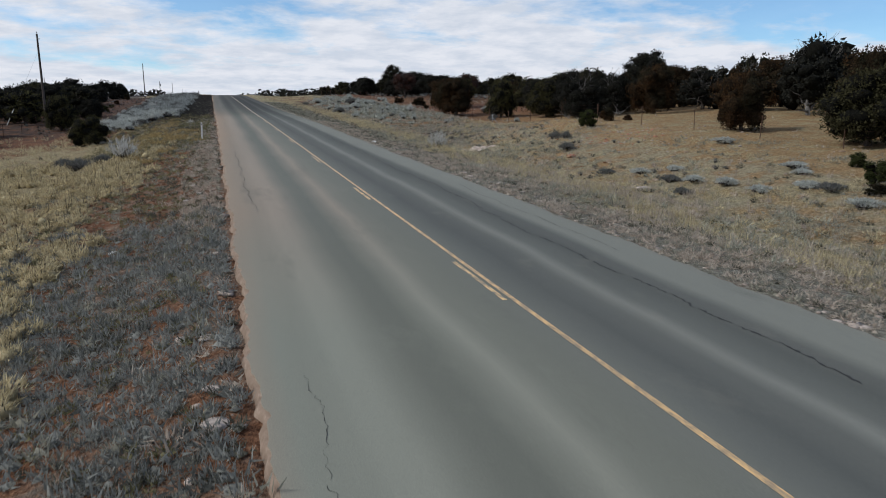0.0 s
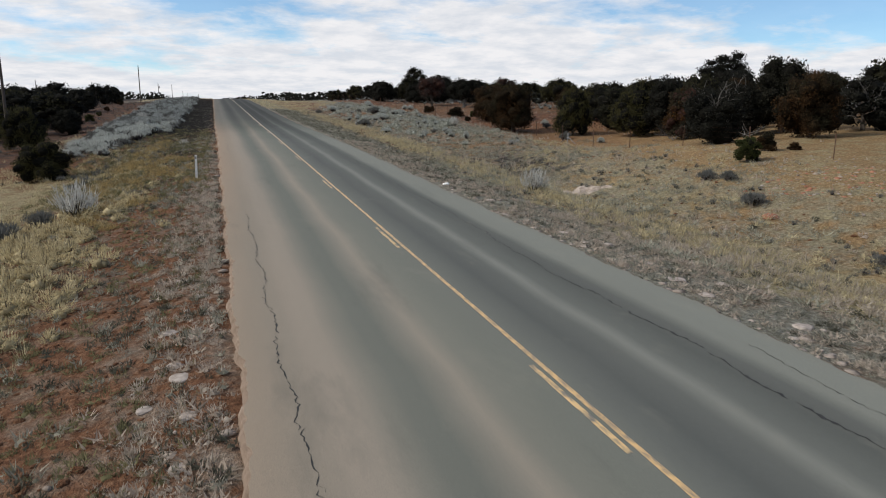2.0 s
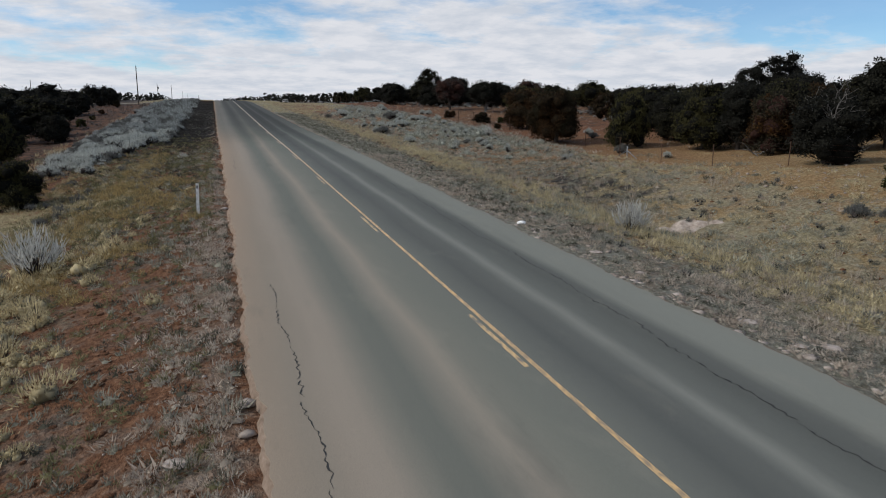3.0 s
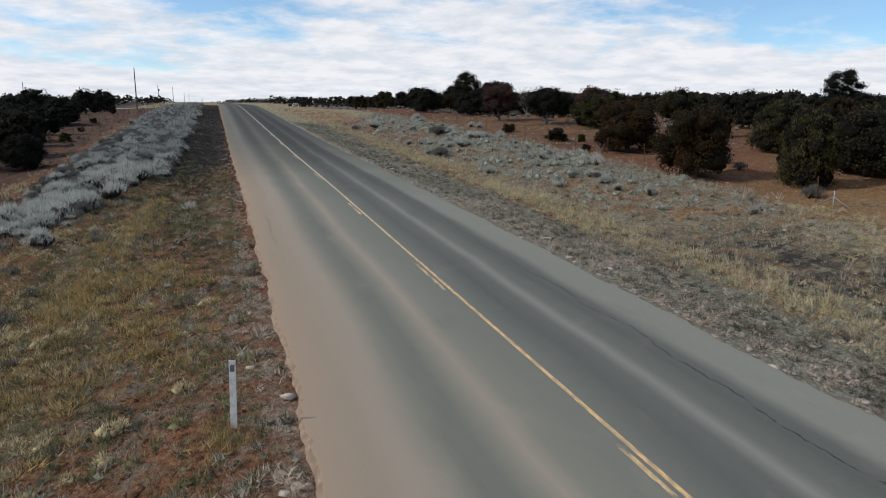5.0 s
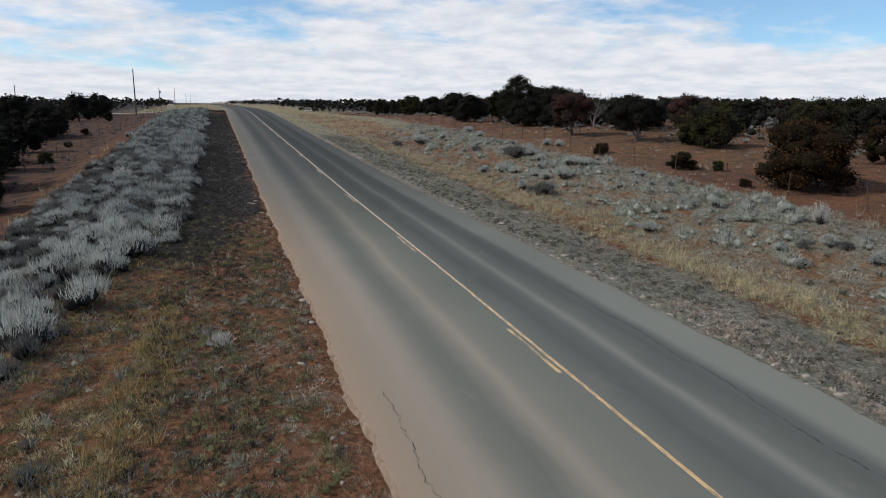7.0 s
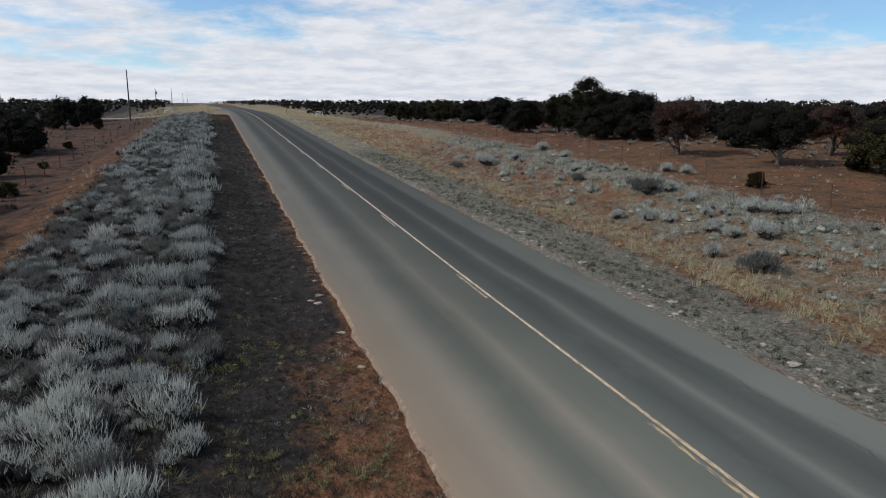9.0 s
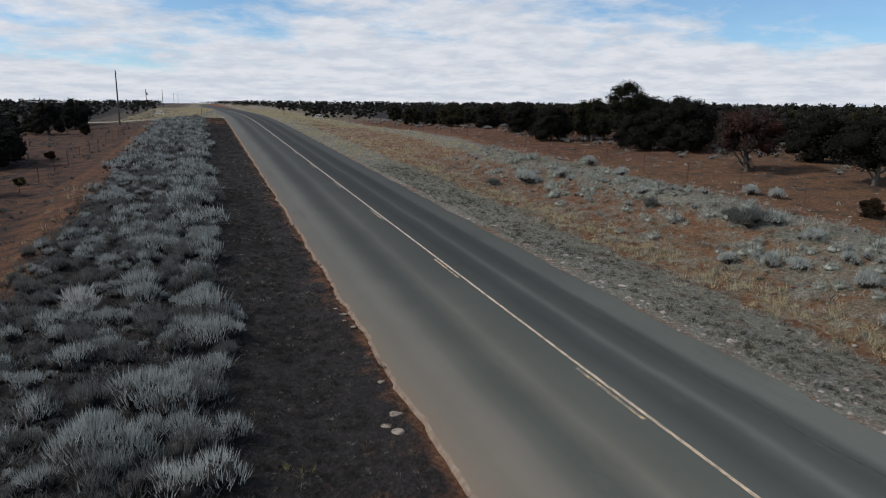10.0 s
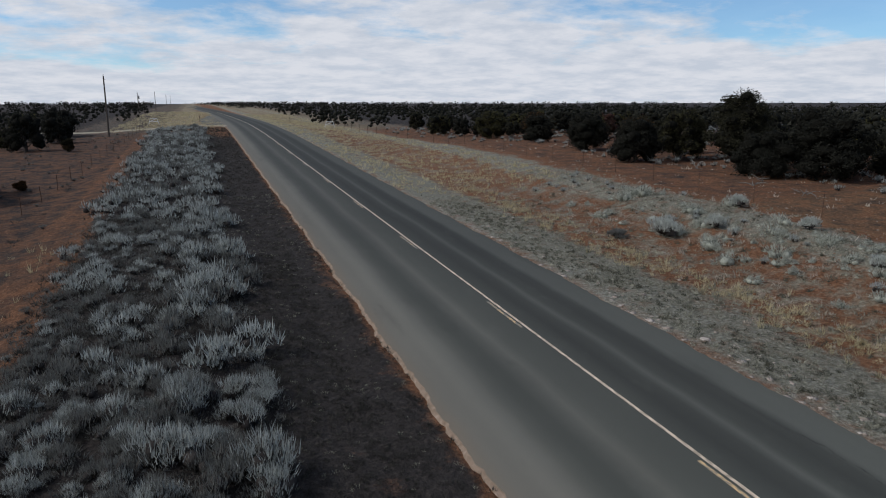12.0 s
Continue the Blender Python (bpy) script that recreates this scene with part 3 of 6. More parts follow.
def half_width(side, y):
    """The asphalt's crumbled right edge creeps inwards along the road."""
    y = np.asarray(y, float)
    return np.interp(y, [10, 25, 55, 70, 88, 100], [4.92, 4.74, 4.76, 4.55, 4.28, 4.2]) if side > 0 else np.full(y.shape, 5.0)


def edge_x(side, y):
    y = np.asarray(y, float)
    return centre_x(y) + side * (half_width(side, y) + 0.05 * np.sin(0.9 * y + side) + 0.03 * np.sin(2.3 * y) + 0.025 * np.sin(5.1 * y + 1.3) * np.sin(0.8 * y) + 0.03 * np.sin(9.7 * y + side) * np.sin(1.7 * y) + 0.02 * np.sin(17.0 * y) * np.sin(3.1 * y))


def road_mesh():
    cols = [-1.0, -0.998, -0.75, -0.5, -0.25, 0, 0.25, 0.5, 0.75, 0.998, 1.0]
    rows, n = [], len(cols)
    left, right, middle = edge_x(-1, road_y), edge_x(1, road_y), centre_x(road_y)
    for y, z, xl, xr, xm in zip(road_y, road_z(road_y), left, right, middle):
        for c in cols:
            rows.append((float(xm + ((xr - xm) * c if c > 0 else (xm - xl) * c)), y, z - 0.012 * abs(c) - (0.07 if abs(c) == 1.0 else 0.0)))
    a = (np.arange(len(road_y) - 1)[:, None] * n + np.arange(n - 1)[None]).ravel()
    return mesh_of("road", rows, np.stack([a, a + 1, a + n + 1, a + n], 1), asphalt)


road = tagged(new("road", road_mesh()), "worn grey asphalt road with dusty wheel tracks", "road", kind="structure")


def ribbon(name, ys, xs, half, material, parent=None, lift=0.006):
    """A thin strip that lies on the road along (xs, ys)."""
    ys, xs = np.asarray(ys, float), np.asarray(xs, float)
    half = np.broadcast_to(half, ys.shape)
    z = road_z(ys) - 0.012 * np.abs(xs) / 5 + lift
    v = np.concatenate([np.stack([xs - half, ys, z], 1), np.stack([xs + half, ys, z], 1)])
    a, n = np.arange(len(ys) - 1), len(ys)
    ob = new(name, mesh_of(name, v, np.stack([a, a + n, a + n + 1, a + 1], 1), material))
    ob.parent = parent
    return ob


marking = thing("road_marking", "solid yellow centre line with worn broken line beside it", "road marking", kind="structure")
ribbon("solid_line", road_y, centre_x(road_y) - 0.075, 0.048, yellow_paint, marking)
for k in range(-3, 60):
    ys = np.linspace(12.192 * k - 3.05, 12.192 * k, 5)
    ribbon("dash", ys, centre_x(ys) - 0.25, 0.05, worn_yellow, marking)


def crack(y0, y1, x, sway, width, seed):
    """A ragged crack in short broken runs."""
    rng = np.random.default_rng(seed)
    y = y0
    while y < y1:
        run = rng.uniform(0.6, 2.6)
        ys = np.arange(y, min(y + run, y1) + 0.1, 0.09)
        xs = x + sway * np.sin(ys * 0.35 + seed) + 0.05 * np.sin(ys * 1.7) + np.cumsum(rng.normal(0, 0.016, len(ys))) * 0.7 + rng.normal(0, 0.02, len(ys))
        w = width * np.clip(rng.normal(0.7, 0.45, len(ys)), 0.15, 1.6)
        w[0] = w[-1] = 0.002
        ribbon("crack", ys, xs, w, crack_dark, road, 0.004)
        y += run + rng.uniform(0.02, 0.25)


for args in [(11, 28, -4.28, 0.05, 0.014, 1), (7.5, 11, -4.27, 0.04, 0.009, 11), (-9.5, -5.5, -4.35, 0.04, 0.004, 2), (53, 58, -4.35, 0.04, 0.007, 3), (-8, 16, 3.0, 0.10, 0.026, 4), (16, 40, 3.0, 0.08, 0.018, 5),
             (40, 66, 3.0, 0.08, 0.015, 6), (76, 110, 2.75, 0.08, 0.014, 7), (0, 12, 4.1, 0.06, 0.010, 8), (66, 76, 3.1, 0.06, 0.008, 9)]:
    crack(*args)


def shoulder(side, outer, seed, label):
    """The sandy apron on which the asphalt's broken edge lies."""
    rng = np.random.default_rng(seed)
    ys = np.arange(-40, 225, 0.25)
    mid = edge_x(side, ys)
    inner = centre_x(ys) + side * (half_width(side, ys) - 0.3)
    mid = mid + side * 0.025
    out = mid + side * (outer + 0.035 * np.abs(np.convolve(rng.normal(0, 1, len(ys) + 8), np.ones(4) / 4, "same")[4:-4]))
    v = np.concatenate([np.stack([inner, ys, road_z(ys) - 0.06], 1), np.stack([mid, ys, road_z(ys) - 0.022 + 0.008 * np.sin(3.7 * ys)], 1), np.stack([out, ys, ground_z(out, ys) - 0.03], 1)])
    n, k = len(ys), np.arange(len(ys) - 1)
    f = np.concatenate([np.stack([k, k + n, k + n + 1, k + 1], 1), np.stack([k + n, k + 2 * n, k + 2 * n + 1, k + n + 1], 1)])
    tagged(new("trim", smooth(mesh_of("trim", v, f, sand_edge))), label, "road edge", kind="structure")


shoulder(-1, 0.05, 1, "ragged strip of pale sand along the asphalt edge")
shoulder(1, 0.04, 2, "narrow strip of pale sand along the asphalt edge")

# gravel side track that leaves the road
tx = np.arange(-40, -4.6, 0.8)
tv = []
for k, x in enumerate(tx):
    flare = 2.4 * max(0.0, (x + 11) / 6.4) ** 2
    for s in (-1, -0.4, 0.4, 1):
        y = 230 + s * (2.6 + flare) + 0.02 * (x + 5)
        mixed = np.clip((-x - 5) / 6, 0, 1)
        tv.append((x, y, (1 - mixed) * (float(road_z(y)) + 0.002) + mixed * (gz(x, y) + 0.05) - (0.1 if abs(s) == 1 else 0)))
a = (np.arange(len(tx) - 1)[:, None] * 4 + np.arange(3)[None]).ravel()
# worn asphalt apron where the side track meets the road
ay = np.arange(231.0, 331.0, 2.0)
af = np.clip((ay - 231) / 5, 0.02, 1) * np.clip((331 - ay) / 60, 0.02, 1)
av = np.concatenate([np.stack([centre_x(ay) - 4.8 - 4.4 * af * k, ay, road_z(ay) - 0.02 - 0.03 * k], 1) for k in (0, 0.5, 1.0)])
an, ai = len(ay), np.arange(len(ay) - 1)
tagged(new("pavement", mesh_of("pavement", av, np.concatenate([np.stack([ai + j * an, ai + 1 + j * an, ai + 1 + (j + 1) * an, ai + (j + 1) * an], 1) for j in (0, 1)]), old_asphalt)), "worn grey asphalt apron beside the far road", "pavement", kind="structure")
tagged(new("track", mesh_of("track", tv, np.stack([a, a + 4, a + 5, a + 1], 1), gravel_track)), "pale gravel side track joining the road", "track", kind="structure")

# ---- plants: builders ----
def join(*pieces):
    """One pair of arrays out of several."""
    V, F, b = [], [], 0
    for v, f in pieces:
        V.append(v)
        F.append(f + b)
        b += len(v)
    return np.concatenate(V), np.concatenate(F)


def tubes(paths, sides=5):
    """One mesh's arrays for tapered limbs: each path is a list of (point, radius)."""
    V, F, base = [], [], 0
    for path in paths:
        pts = [Vector(p) for p, _ in path]
        for k, (p, r) in enumerate(path):
            d = (pts[min(k + 1, len(pts) - 1)] - pts[max(k - 1, 0)]).normalized()
            u = d.orthogonal().normalized()
            w = d.cross(u)
            for s in range(sides):
                t = 2 * math.pi * s / sides
                V.append(pts[k] + (u * math.cos(t) + w * math.sin(t)) * r)
        for k in range(len(path) - 1):
            for s in range(sides):
                a, b = base + k * sides + s, base + k * sides + (s + 1) % sides
                F.append((a, b, b + sides, a + sides))
        base += len(path) * sides
    return np.array([tuple(v) for v in V]), np.array(F)


def limb(rng, start, way, length, r, bend=0.35, steps=5, lift=0.1):
    p, d, out = Vector(start), Vector(way).normalized(), []
    for k in range(steps + 1):
        out.append((tuple(p), max(r * (1 - 0.85 * k / steps), 0.006)))
        d = (d + Vector(rng.normal(0, bend, 3)) + Vector((0, 0, lift))).normalized()
        p = p + d * length / steps
    return out


def boughs(rng, h, w, count, r, forks=2, start=0.12):
    """Trunk and limbs of a tree of height h and crown width w, and where the limbs end."""
    trunk = limb(rng, (0, 0, -0.15), (rng.normal(0, .12), rng.normal(0, .12), 1), h * 0.78, r, 0.10, 7, 0.1)
    paths, tips = [trunk], []
    for k in range(count):
        q, rr = trunk[1 + int((k / count) * 5.2)]
        a = 2.4 * k + rng.uniform(-0.5, 0.5)
        up = rng.uniform(0.25, 0.9)
        b = limb(rng, q, (math.cos(a), math.sin(a), up), w * rng.uniform(0.24, 0.42), rr * 0.6, 0.25, 5, 0.08)
        paths.append(b)
        tips.append(b[-1][0])
        for f in range(forks):
            q2, r2 = b[2 + f % 3]
            c = limb(rng, q2, (math.cos(a + rng.uniform(-1, 1)), math.sin(a + rng.uniform(-1, 1)), rng.uniform(0.1, 0.9)), w * rng.uniform(0.15, 0.3), r2 * 0.6, 0.3, 4, 0.06)
            paths.append(c)
            tips.append(c[-1][0])
    tips.append(trunk[-1][0])
    return paths, tips


def sprigs(rng, centres, radii, each, size):
    """Many small leaf sprays round the given centres, as single triangles."""
    n = len(centres) * each
    c = np.repeat(np.asarray(centres, float), each, 0)
    rad = np.repeat(np.asarray(radii, float), each)
    d = rng.normal(0, 1, (n, 3))
    d /= np.linalg.norm(d, axis=1)[:, None]
    p = c + d * (rad * rng.uniform(0.35, 1.0, n) ** 0.6)[:, None] * np.array([1, 1, 0.8])
    a = d + rng.normal(0, 0.7, (n, 3)) + np.array([0, 0, 0.35])
    a /= np.linalg.norm(a, axis=1)[:, None]
    b = np.cross(a, rng.normal(0, 1, (n, 3)))
    b /= np.linalg.norm(b, axis=1)[:, None] + 1e-6
    s = size * rng.uniform(0.5, 1.3, n)[:, None]
    v = np.stack([p - b * s * 0.5, p + b * s * 0.5, p + a * s * 1.2], 1).reshape(-1, 3)
    return v, np.arange(3 * n).reshape(-1, 3)


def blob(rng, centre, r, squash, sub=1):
    """A lumpy closed core, coloured dark in crowns to paint in their inner shade."""
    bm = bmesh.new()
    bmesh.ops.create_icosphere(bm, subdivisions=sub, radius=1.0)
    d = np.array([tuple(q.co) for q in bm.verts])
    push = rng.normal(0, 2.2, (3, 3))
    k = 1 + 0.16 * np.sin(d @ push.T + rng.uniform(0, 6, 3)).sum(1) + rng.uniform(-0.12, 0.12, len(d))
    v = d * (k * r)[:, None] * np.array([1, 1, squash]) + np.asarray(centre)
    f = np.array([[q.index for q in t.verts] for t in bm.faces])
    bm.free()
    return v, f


def crown_points(rng, h, w, lobes, low, style, sub=2):
    """Clump centres of an uneven crown made of several lobes, and the lumpy shade core of each lobe."""
    C, R, B = [], [], []
    for k in range(lobes):
        a, t = 2.4 * k + rng.uniform(-.4, .4), ((k + rng.uniform(0, 1)) / lobes) ** 1.15
        if style == "juniper":
            zz = h * (low + (1 - low) * (0.12 + 0.70 * t))
            reach = w * 0.5 * math.sqrt(1.0 - (0.9 * t) ** 2) * min(1.0, 0.74 + t) * rng.uniform(0.45, 0.90)
            lr = w * rng.uniform(0.13, 0.225)
        else:
            t = (k + rng.uniform(0, 1)) / lobes
            zz = h * (0.30 + 0.62 * t)
            reach = w * 0.5 * rng.uniform(0.35, 0.9) * (0.45 + 0.55 * math.sin(math.pi * (0.75 * t + 0.18)))
            lr = w * rng.uniform(0.10, 0.165)
        cx, cy = reach * math.cos(a), reach * math.sin(a)
        flatness = 0.75 if style == "juniper" else 0.6
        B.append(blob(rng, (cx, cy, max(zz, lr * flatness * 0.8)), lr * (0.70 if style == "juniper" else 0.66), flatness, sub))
        m = 17
        d = rng.normal(0, 1, (m, 3))
        d /= np.linalg.norm(d, axis=1)[:, None]
        pts = np.array([cx, cy, zz]) + d * lr * np.array([1, 1, flatness]) * rng.uniform(0.66, 0.92, (m, 1))
        pts[:, 2] = np.clip(pts[:, 2], h * 0.05, h * 1.04)
        C += list(pts)
        R += list(rng.uniform(0.06, 0.105, m) * w)
    C.append(np.array([rng.normal(0, .06) * w, rng.normal(0, .06) * w, h * 0.88]))
    R.append(0.10 * w)
    return C, R, join(*B)


def tree_master(name, seed, h, w, style, leaf, label, lobes=15, each=36, size=0.14, low=0.02, wood=bark, limbs=7, dead=False, inner=None):
    inner = inner or core_shade
    rng = np.random.default_rng(seed)
    t = thing(name, label, "tree", "pinyon and juniper woodland")
    paths, tips = boughs(rng, h, w, limbs, 0.055 * h if style == "juniper" else 0.03 * h, 2)
    trunk = part("trunk", smooth(mesh_of("trunk", *tubes(paths if each > 20 else paths[:1] + paths[1::3], 4 if each > 20 else 3), wood)), t)
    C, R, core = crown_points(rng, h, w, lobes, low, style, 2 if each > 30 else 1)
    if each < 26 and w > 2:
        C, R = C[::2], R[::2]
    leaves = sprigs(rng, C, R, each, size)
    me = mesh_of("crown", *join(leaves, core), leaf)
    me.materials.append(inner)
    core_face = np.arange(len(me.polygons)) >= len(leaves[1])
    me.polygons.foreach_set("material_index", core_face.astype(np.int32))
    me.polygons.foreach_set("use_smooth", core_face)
    part("crown", me, t)
    if dead:
        more = []
        for k in range(26):
            a = rng.uniform(0, 6.3)
            more.append(limb(rng, (0, 0, h * rng.uniform(.2, .6)), (math.cos(a), math.sin(a), rng.uniform(0, 1.2)), w * rng.uniform(.42, .60), 0.034, 0.32, 7, 0.05))
            for f in range(4):
                q = more[-1 - f][3 + f % 3][0]
                more.append(limb(rng, q, (math.cos(a + rng.uniform(-1.4, 1.4)), math.sin(a + rng.uniform(-1.4, 1.4)), rng.uniform(0, 0.8)), w * rng.uniform(0.10, 0.2), 0.014, 0.35, 4, 0.05))
        part("dead_branch", smooth(mesh_of("dead_branch", *tubes(more, 4), bleached)), trunk, "bleached bare branches")
    return t


DARK = "dense dark green juniper with low rounded crown"
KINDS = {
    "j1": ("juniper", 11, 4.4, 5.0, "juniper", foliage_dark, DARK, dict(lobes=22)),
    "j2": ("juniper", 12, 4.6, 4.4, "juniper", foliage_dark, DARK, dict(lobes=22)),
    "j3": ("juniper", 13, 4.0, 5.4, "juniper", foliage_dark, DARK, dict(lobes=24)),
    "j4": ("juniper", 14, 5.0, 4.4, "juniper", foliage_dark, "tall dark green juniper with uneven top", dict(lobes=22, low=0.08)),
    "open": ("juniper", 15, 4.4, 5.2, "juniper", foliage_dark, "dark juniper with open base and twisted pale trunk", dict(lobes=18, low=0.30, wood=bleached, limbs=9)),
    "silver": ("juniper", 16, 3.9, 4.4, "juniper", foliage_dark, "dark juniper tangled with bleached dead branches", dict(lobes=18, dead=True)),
    "olive": ("juniper", 17, 4.6, 5.6, "juniper", foliage_olive, "broad olive-brown juniper with dense crown", dict(lobes=24, inner=core_shade_olive)),
    "rust": ("juniper", 18, 4.6, 4.8, "juniper", foliage_rust, "dying juniper with rust-red needles and bare trunk", dict(lobes=16, low=0.30, inner=core_shade_rust)),
    "orange": ("juniper", 22, 4.4, 4.4, "juniper", foliage_orange, "half-dead juniper with orange-brown foliage", dict(lobes=18, inner=core_shade_rust)),
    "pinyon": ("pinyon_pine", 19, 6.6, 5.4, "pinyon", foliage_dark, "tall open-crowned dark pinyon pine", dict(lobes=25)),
    "young": ("young_juniper", 20, 1.5, 1.5, "juniper", foliage_green, "small bushy green juniper on bare earth", dict(lobes=12, scale=0.5)),
    "young_rust": ("young_juniper", 21, 1.3, 1.4, "juniper", foliage_olive, "small olive-brown juniper on bare earth", dict(lobes=12, scale=0.5)),
}
masters = {}


def master(kind, fine):
    """The first tree of a kind; fine ones, for trees near the road, carry more and smaller leaf sprays."""
    if (kind, fine) not in masters:
        name, seed, h, w, style, leaf, label, more = KINDS[kind]
        more = dict(more)
        k = more.pop("scale", 1.0)
        masters[kind, fine] = tree_master(name, seed, h, w, style, leaf, label, each=(46 if kind == "olive" else 36) if fine and k == 1 else (9 if k == 1 else 30), size=(0.108 if fine else 0.19 if k == 1 else 0.13) * k, **more)
    return masters[kind, fine]


def bare_tree(name, seed, h, w, label):
    rng = np.random.default_rng(seed)
    t = thing(name, label, "tree", "pinyon and juniper woodland")
    paths, tips = boughs(rng, h, w, 10, 0.035 * h, 4)
    for q in list(tips):
        for k in range(6):
            paths.append(limb(rng, q, (rng.normal(0, 1), rng.normal(0, 1), rng.uniform(0, 1)), w * 0.14, 0.010, 0.35, 3))
    part("trunk", smooth(mesh_of("trunk", *tubes(paths, 4), bleached)), t)
    return t


KINDS["bare"] = ("dead_tree", 31, 4.4, 4.2)
masters["bare", True] = masters["bare", False] = bare_tree("dead_tree", 31, 4.4, 4.2, "leafless dead tree with silver-grey branches")
used = set()


def plant(kind, x, y, h, w, fine=False, turn=None):
    ob, size = master(kind, fine) if kind != "bare" else masters["bare", True], KINDS[kind][2:4]
    turn = random.uniform(0, 360) if turn is None else turn
    sw, sh = w / size[1], h / size[0]
    m = pose(x, y, gz(x, y) - 0.03, 0, 0, turn)
    if ob.name not in used:
        used.add(ob.name)
        ob.matrix_basis = m
    else:
        ob = copy_thing(ob, m)
    ob.scale = (sw, sw, sh)
    return ob


# ---- trees that stand near the road ----
trees_below_slope = [
    ("j1", 26.4, 12.6, 4.2, 4.8), ("olive", 30.0, 15.5, 5.0, 5.0), ("olive", 26.0, 21.3, 3.6, 3.2), ("j4", 47.4, 35.5, 6.4, 7.0), ("bare", 43.5, 40.0, 4.6, 4.0), ("j4", 34.0, 43.2, 5.7, 4.6),
    ("silver", 24.4, 38.6, 3.6, 4.2), ("olive", 30.4, 37.0, 4.3, 4.0), ("olive", 36.0, 33.0, 3.8, 4.6), ("open", 36.0, 26.0, 4.2, 5.0), ("silver", 36.5, 38.5, 3.8, 4.5), ("silver", 40.0, 30.0, 6.0, 5.4),
]
trees_right_edge = [
    ("j2", 30.5, 48.2, 5.0, 3.8), ("j1", 28.4, 53.4, 4.1, 4.4), ("orange", 29.0, 47.2, 4.4, 4.0), ("olive", 21.6, 63.3, 4.6, 4.7), ("j3", 25.2, 58.4, 4.2, 3.4), ("j1", 39.0, 63.0, 4.4, 5.0),
    ("j2", 36.0, 56.0, 4.6, 4.4), ("j4", 29.4, 50.9, 4.8, 3.8), ("j1", 30.6, 59.2, 4.2, 5.0), ("j3", 33.0, 55.0, 4.6, 5.0), ("j1", 34.0, 60.5, 4.8, 5.2), ("silver", 31.0, 44.6, 4.2, 4.6),
]
trees_right_plain = [
    ("olive", 25.3, 76.7, 4.2, 5.8), ("open", 30.8, 103.0, 4.3, 5.0), ("rust", 28.3, 111.3, 4.8, 4.9), ("j3", 33.7, 96.2, 3.6, 5.6), ("olive", 37.2, 81.6, 3.3, 3.6), ("rust", 38.4, 105.5, 4.3, 4.4),
    ("j1", 36.5, 112.5, 4.3, 5.0), ("j3", 34.0, 70.0, 3.8, 4.4), ("open", 41.0, 92.0, 4.2, 5.0), ("j2", 33.5, 66.0, 3.6, 4.2),
]
trees_right_far = [
    ("pinyon", 31.3, 132.0, 6.5, 5.8), ("j3", 30.6, 128.5, 3.6, 4.8), ("j2", 33.3, 124.6, 4.9, 5.4), ("j1", 38.4, 138.6, 5.2, 6.6), ("j4", 32.6, 141.2, 4.9, 4.8), ("j2", 29.6, 164.6, 3.6, 4.3),
    ("bare", 36.5, 121.0, 4.6, 4.4), ("j4", 35.5, 128.0, 5.2, 5.0), ("j3", 27.5, 141.0, 4.0, 4.6), ("j1", 29.0, 152.0, 4.4, 5.0), ("j2", 28.5, 177.0, 4.0, 4.6),
]
trees_left_near = [
    ("j1", -20.9, 90.5, 3.1, 3.6), ("j3", -15.2, 49.4, 2.5, 3.2), ("j2", -24.6, 101.8, 5.0, 6.4), ("j1", -21.4, 72.5, 4.2, 3.6), ("j4", -26.0, 92.0, 5.2, 5.6), ("j2", -31.5, 100.0, 5.4, 6.0),
    ("j3", -36.0, 88.0, 5.2, 6.4), ("j2", -27.0, 82.5, 4.6, 5.0), ("j1", -30.0, 90.0, 5.0, 6.0), ("j3", -27.5, 64.0, 4.0, 4.6), ("j1", -29.0, 66.0, 4.6, 5.4),
    ("j2", -33.0, 76.0, 5.0, 5.6), ("j4", -36.0, 100.0, 5.4, 5.6), ("j3", -26.0, 54.0, 3.4, 4.4), ("j1", -33.0, 58.0, 4.6, 5.4),
]
trees_left_far = [
    ("j1", -28.5, 147.5, 4.8, 6.2), ("j2", -29.6, 152.5, 5.0, 6.0), ("j4", -33.8, 155.0, 6.2, 6.2), ("j1", -32.3, 193.8, 5.8, 5.4), ("j3", -32.4, 221.0, 5.2, 6.2), ("j2", -36.0, 211.5, 5.2, 5.4),
    ("j4", -29.6, 119.4, 5.6, 6.8), ("j3", -29.0, 108.0, 4.8, 6.0), ("j1", -26.5, 113.0, 5.0, 6.2), ("j4", -32.0, 112.0, 5.6, 6.0), ("j2", -34.5, 142.0, 5.4, 6.4), ("j1", -40.0, 150.0, 5.6, 6.4),
    ("j1", -34.0, 128.0, 5.2, 6.0), ("j2", -27.0, 128.5, 4.2, 4.6), ("j2", -38.5, 172.0, 5.6, 5.6), ("j3", -30.5, 207.0, 4.4, 5.0),
]
STAND = trees_below_slope + trees_right_edge + trees_right_plain + trees_right_far + trees_left_near + trees_left_far
for kind, x, y, h, w in STAND:
    plant(kind, x, y, h, w, -24 < x < 36 or (x > 0 and y > 90))
for x, y, top in [(54.9, 74.9, 11.4), (77.5, 105.4, 12.1)]:
    plant("pinyon", x, y, top - gz(x, y), 6.2, True)
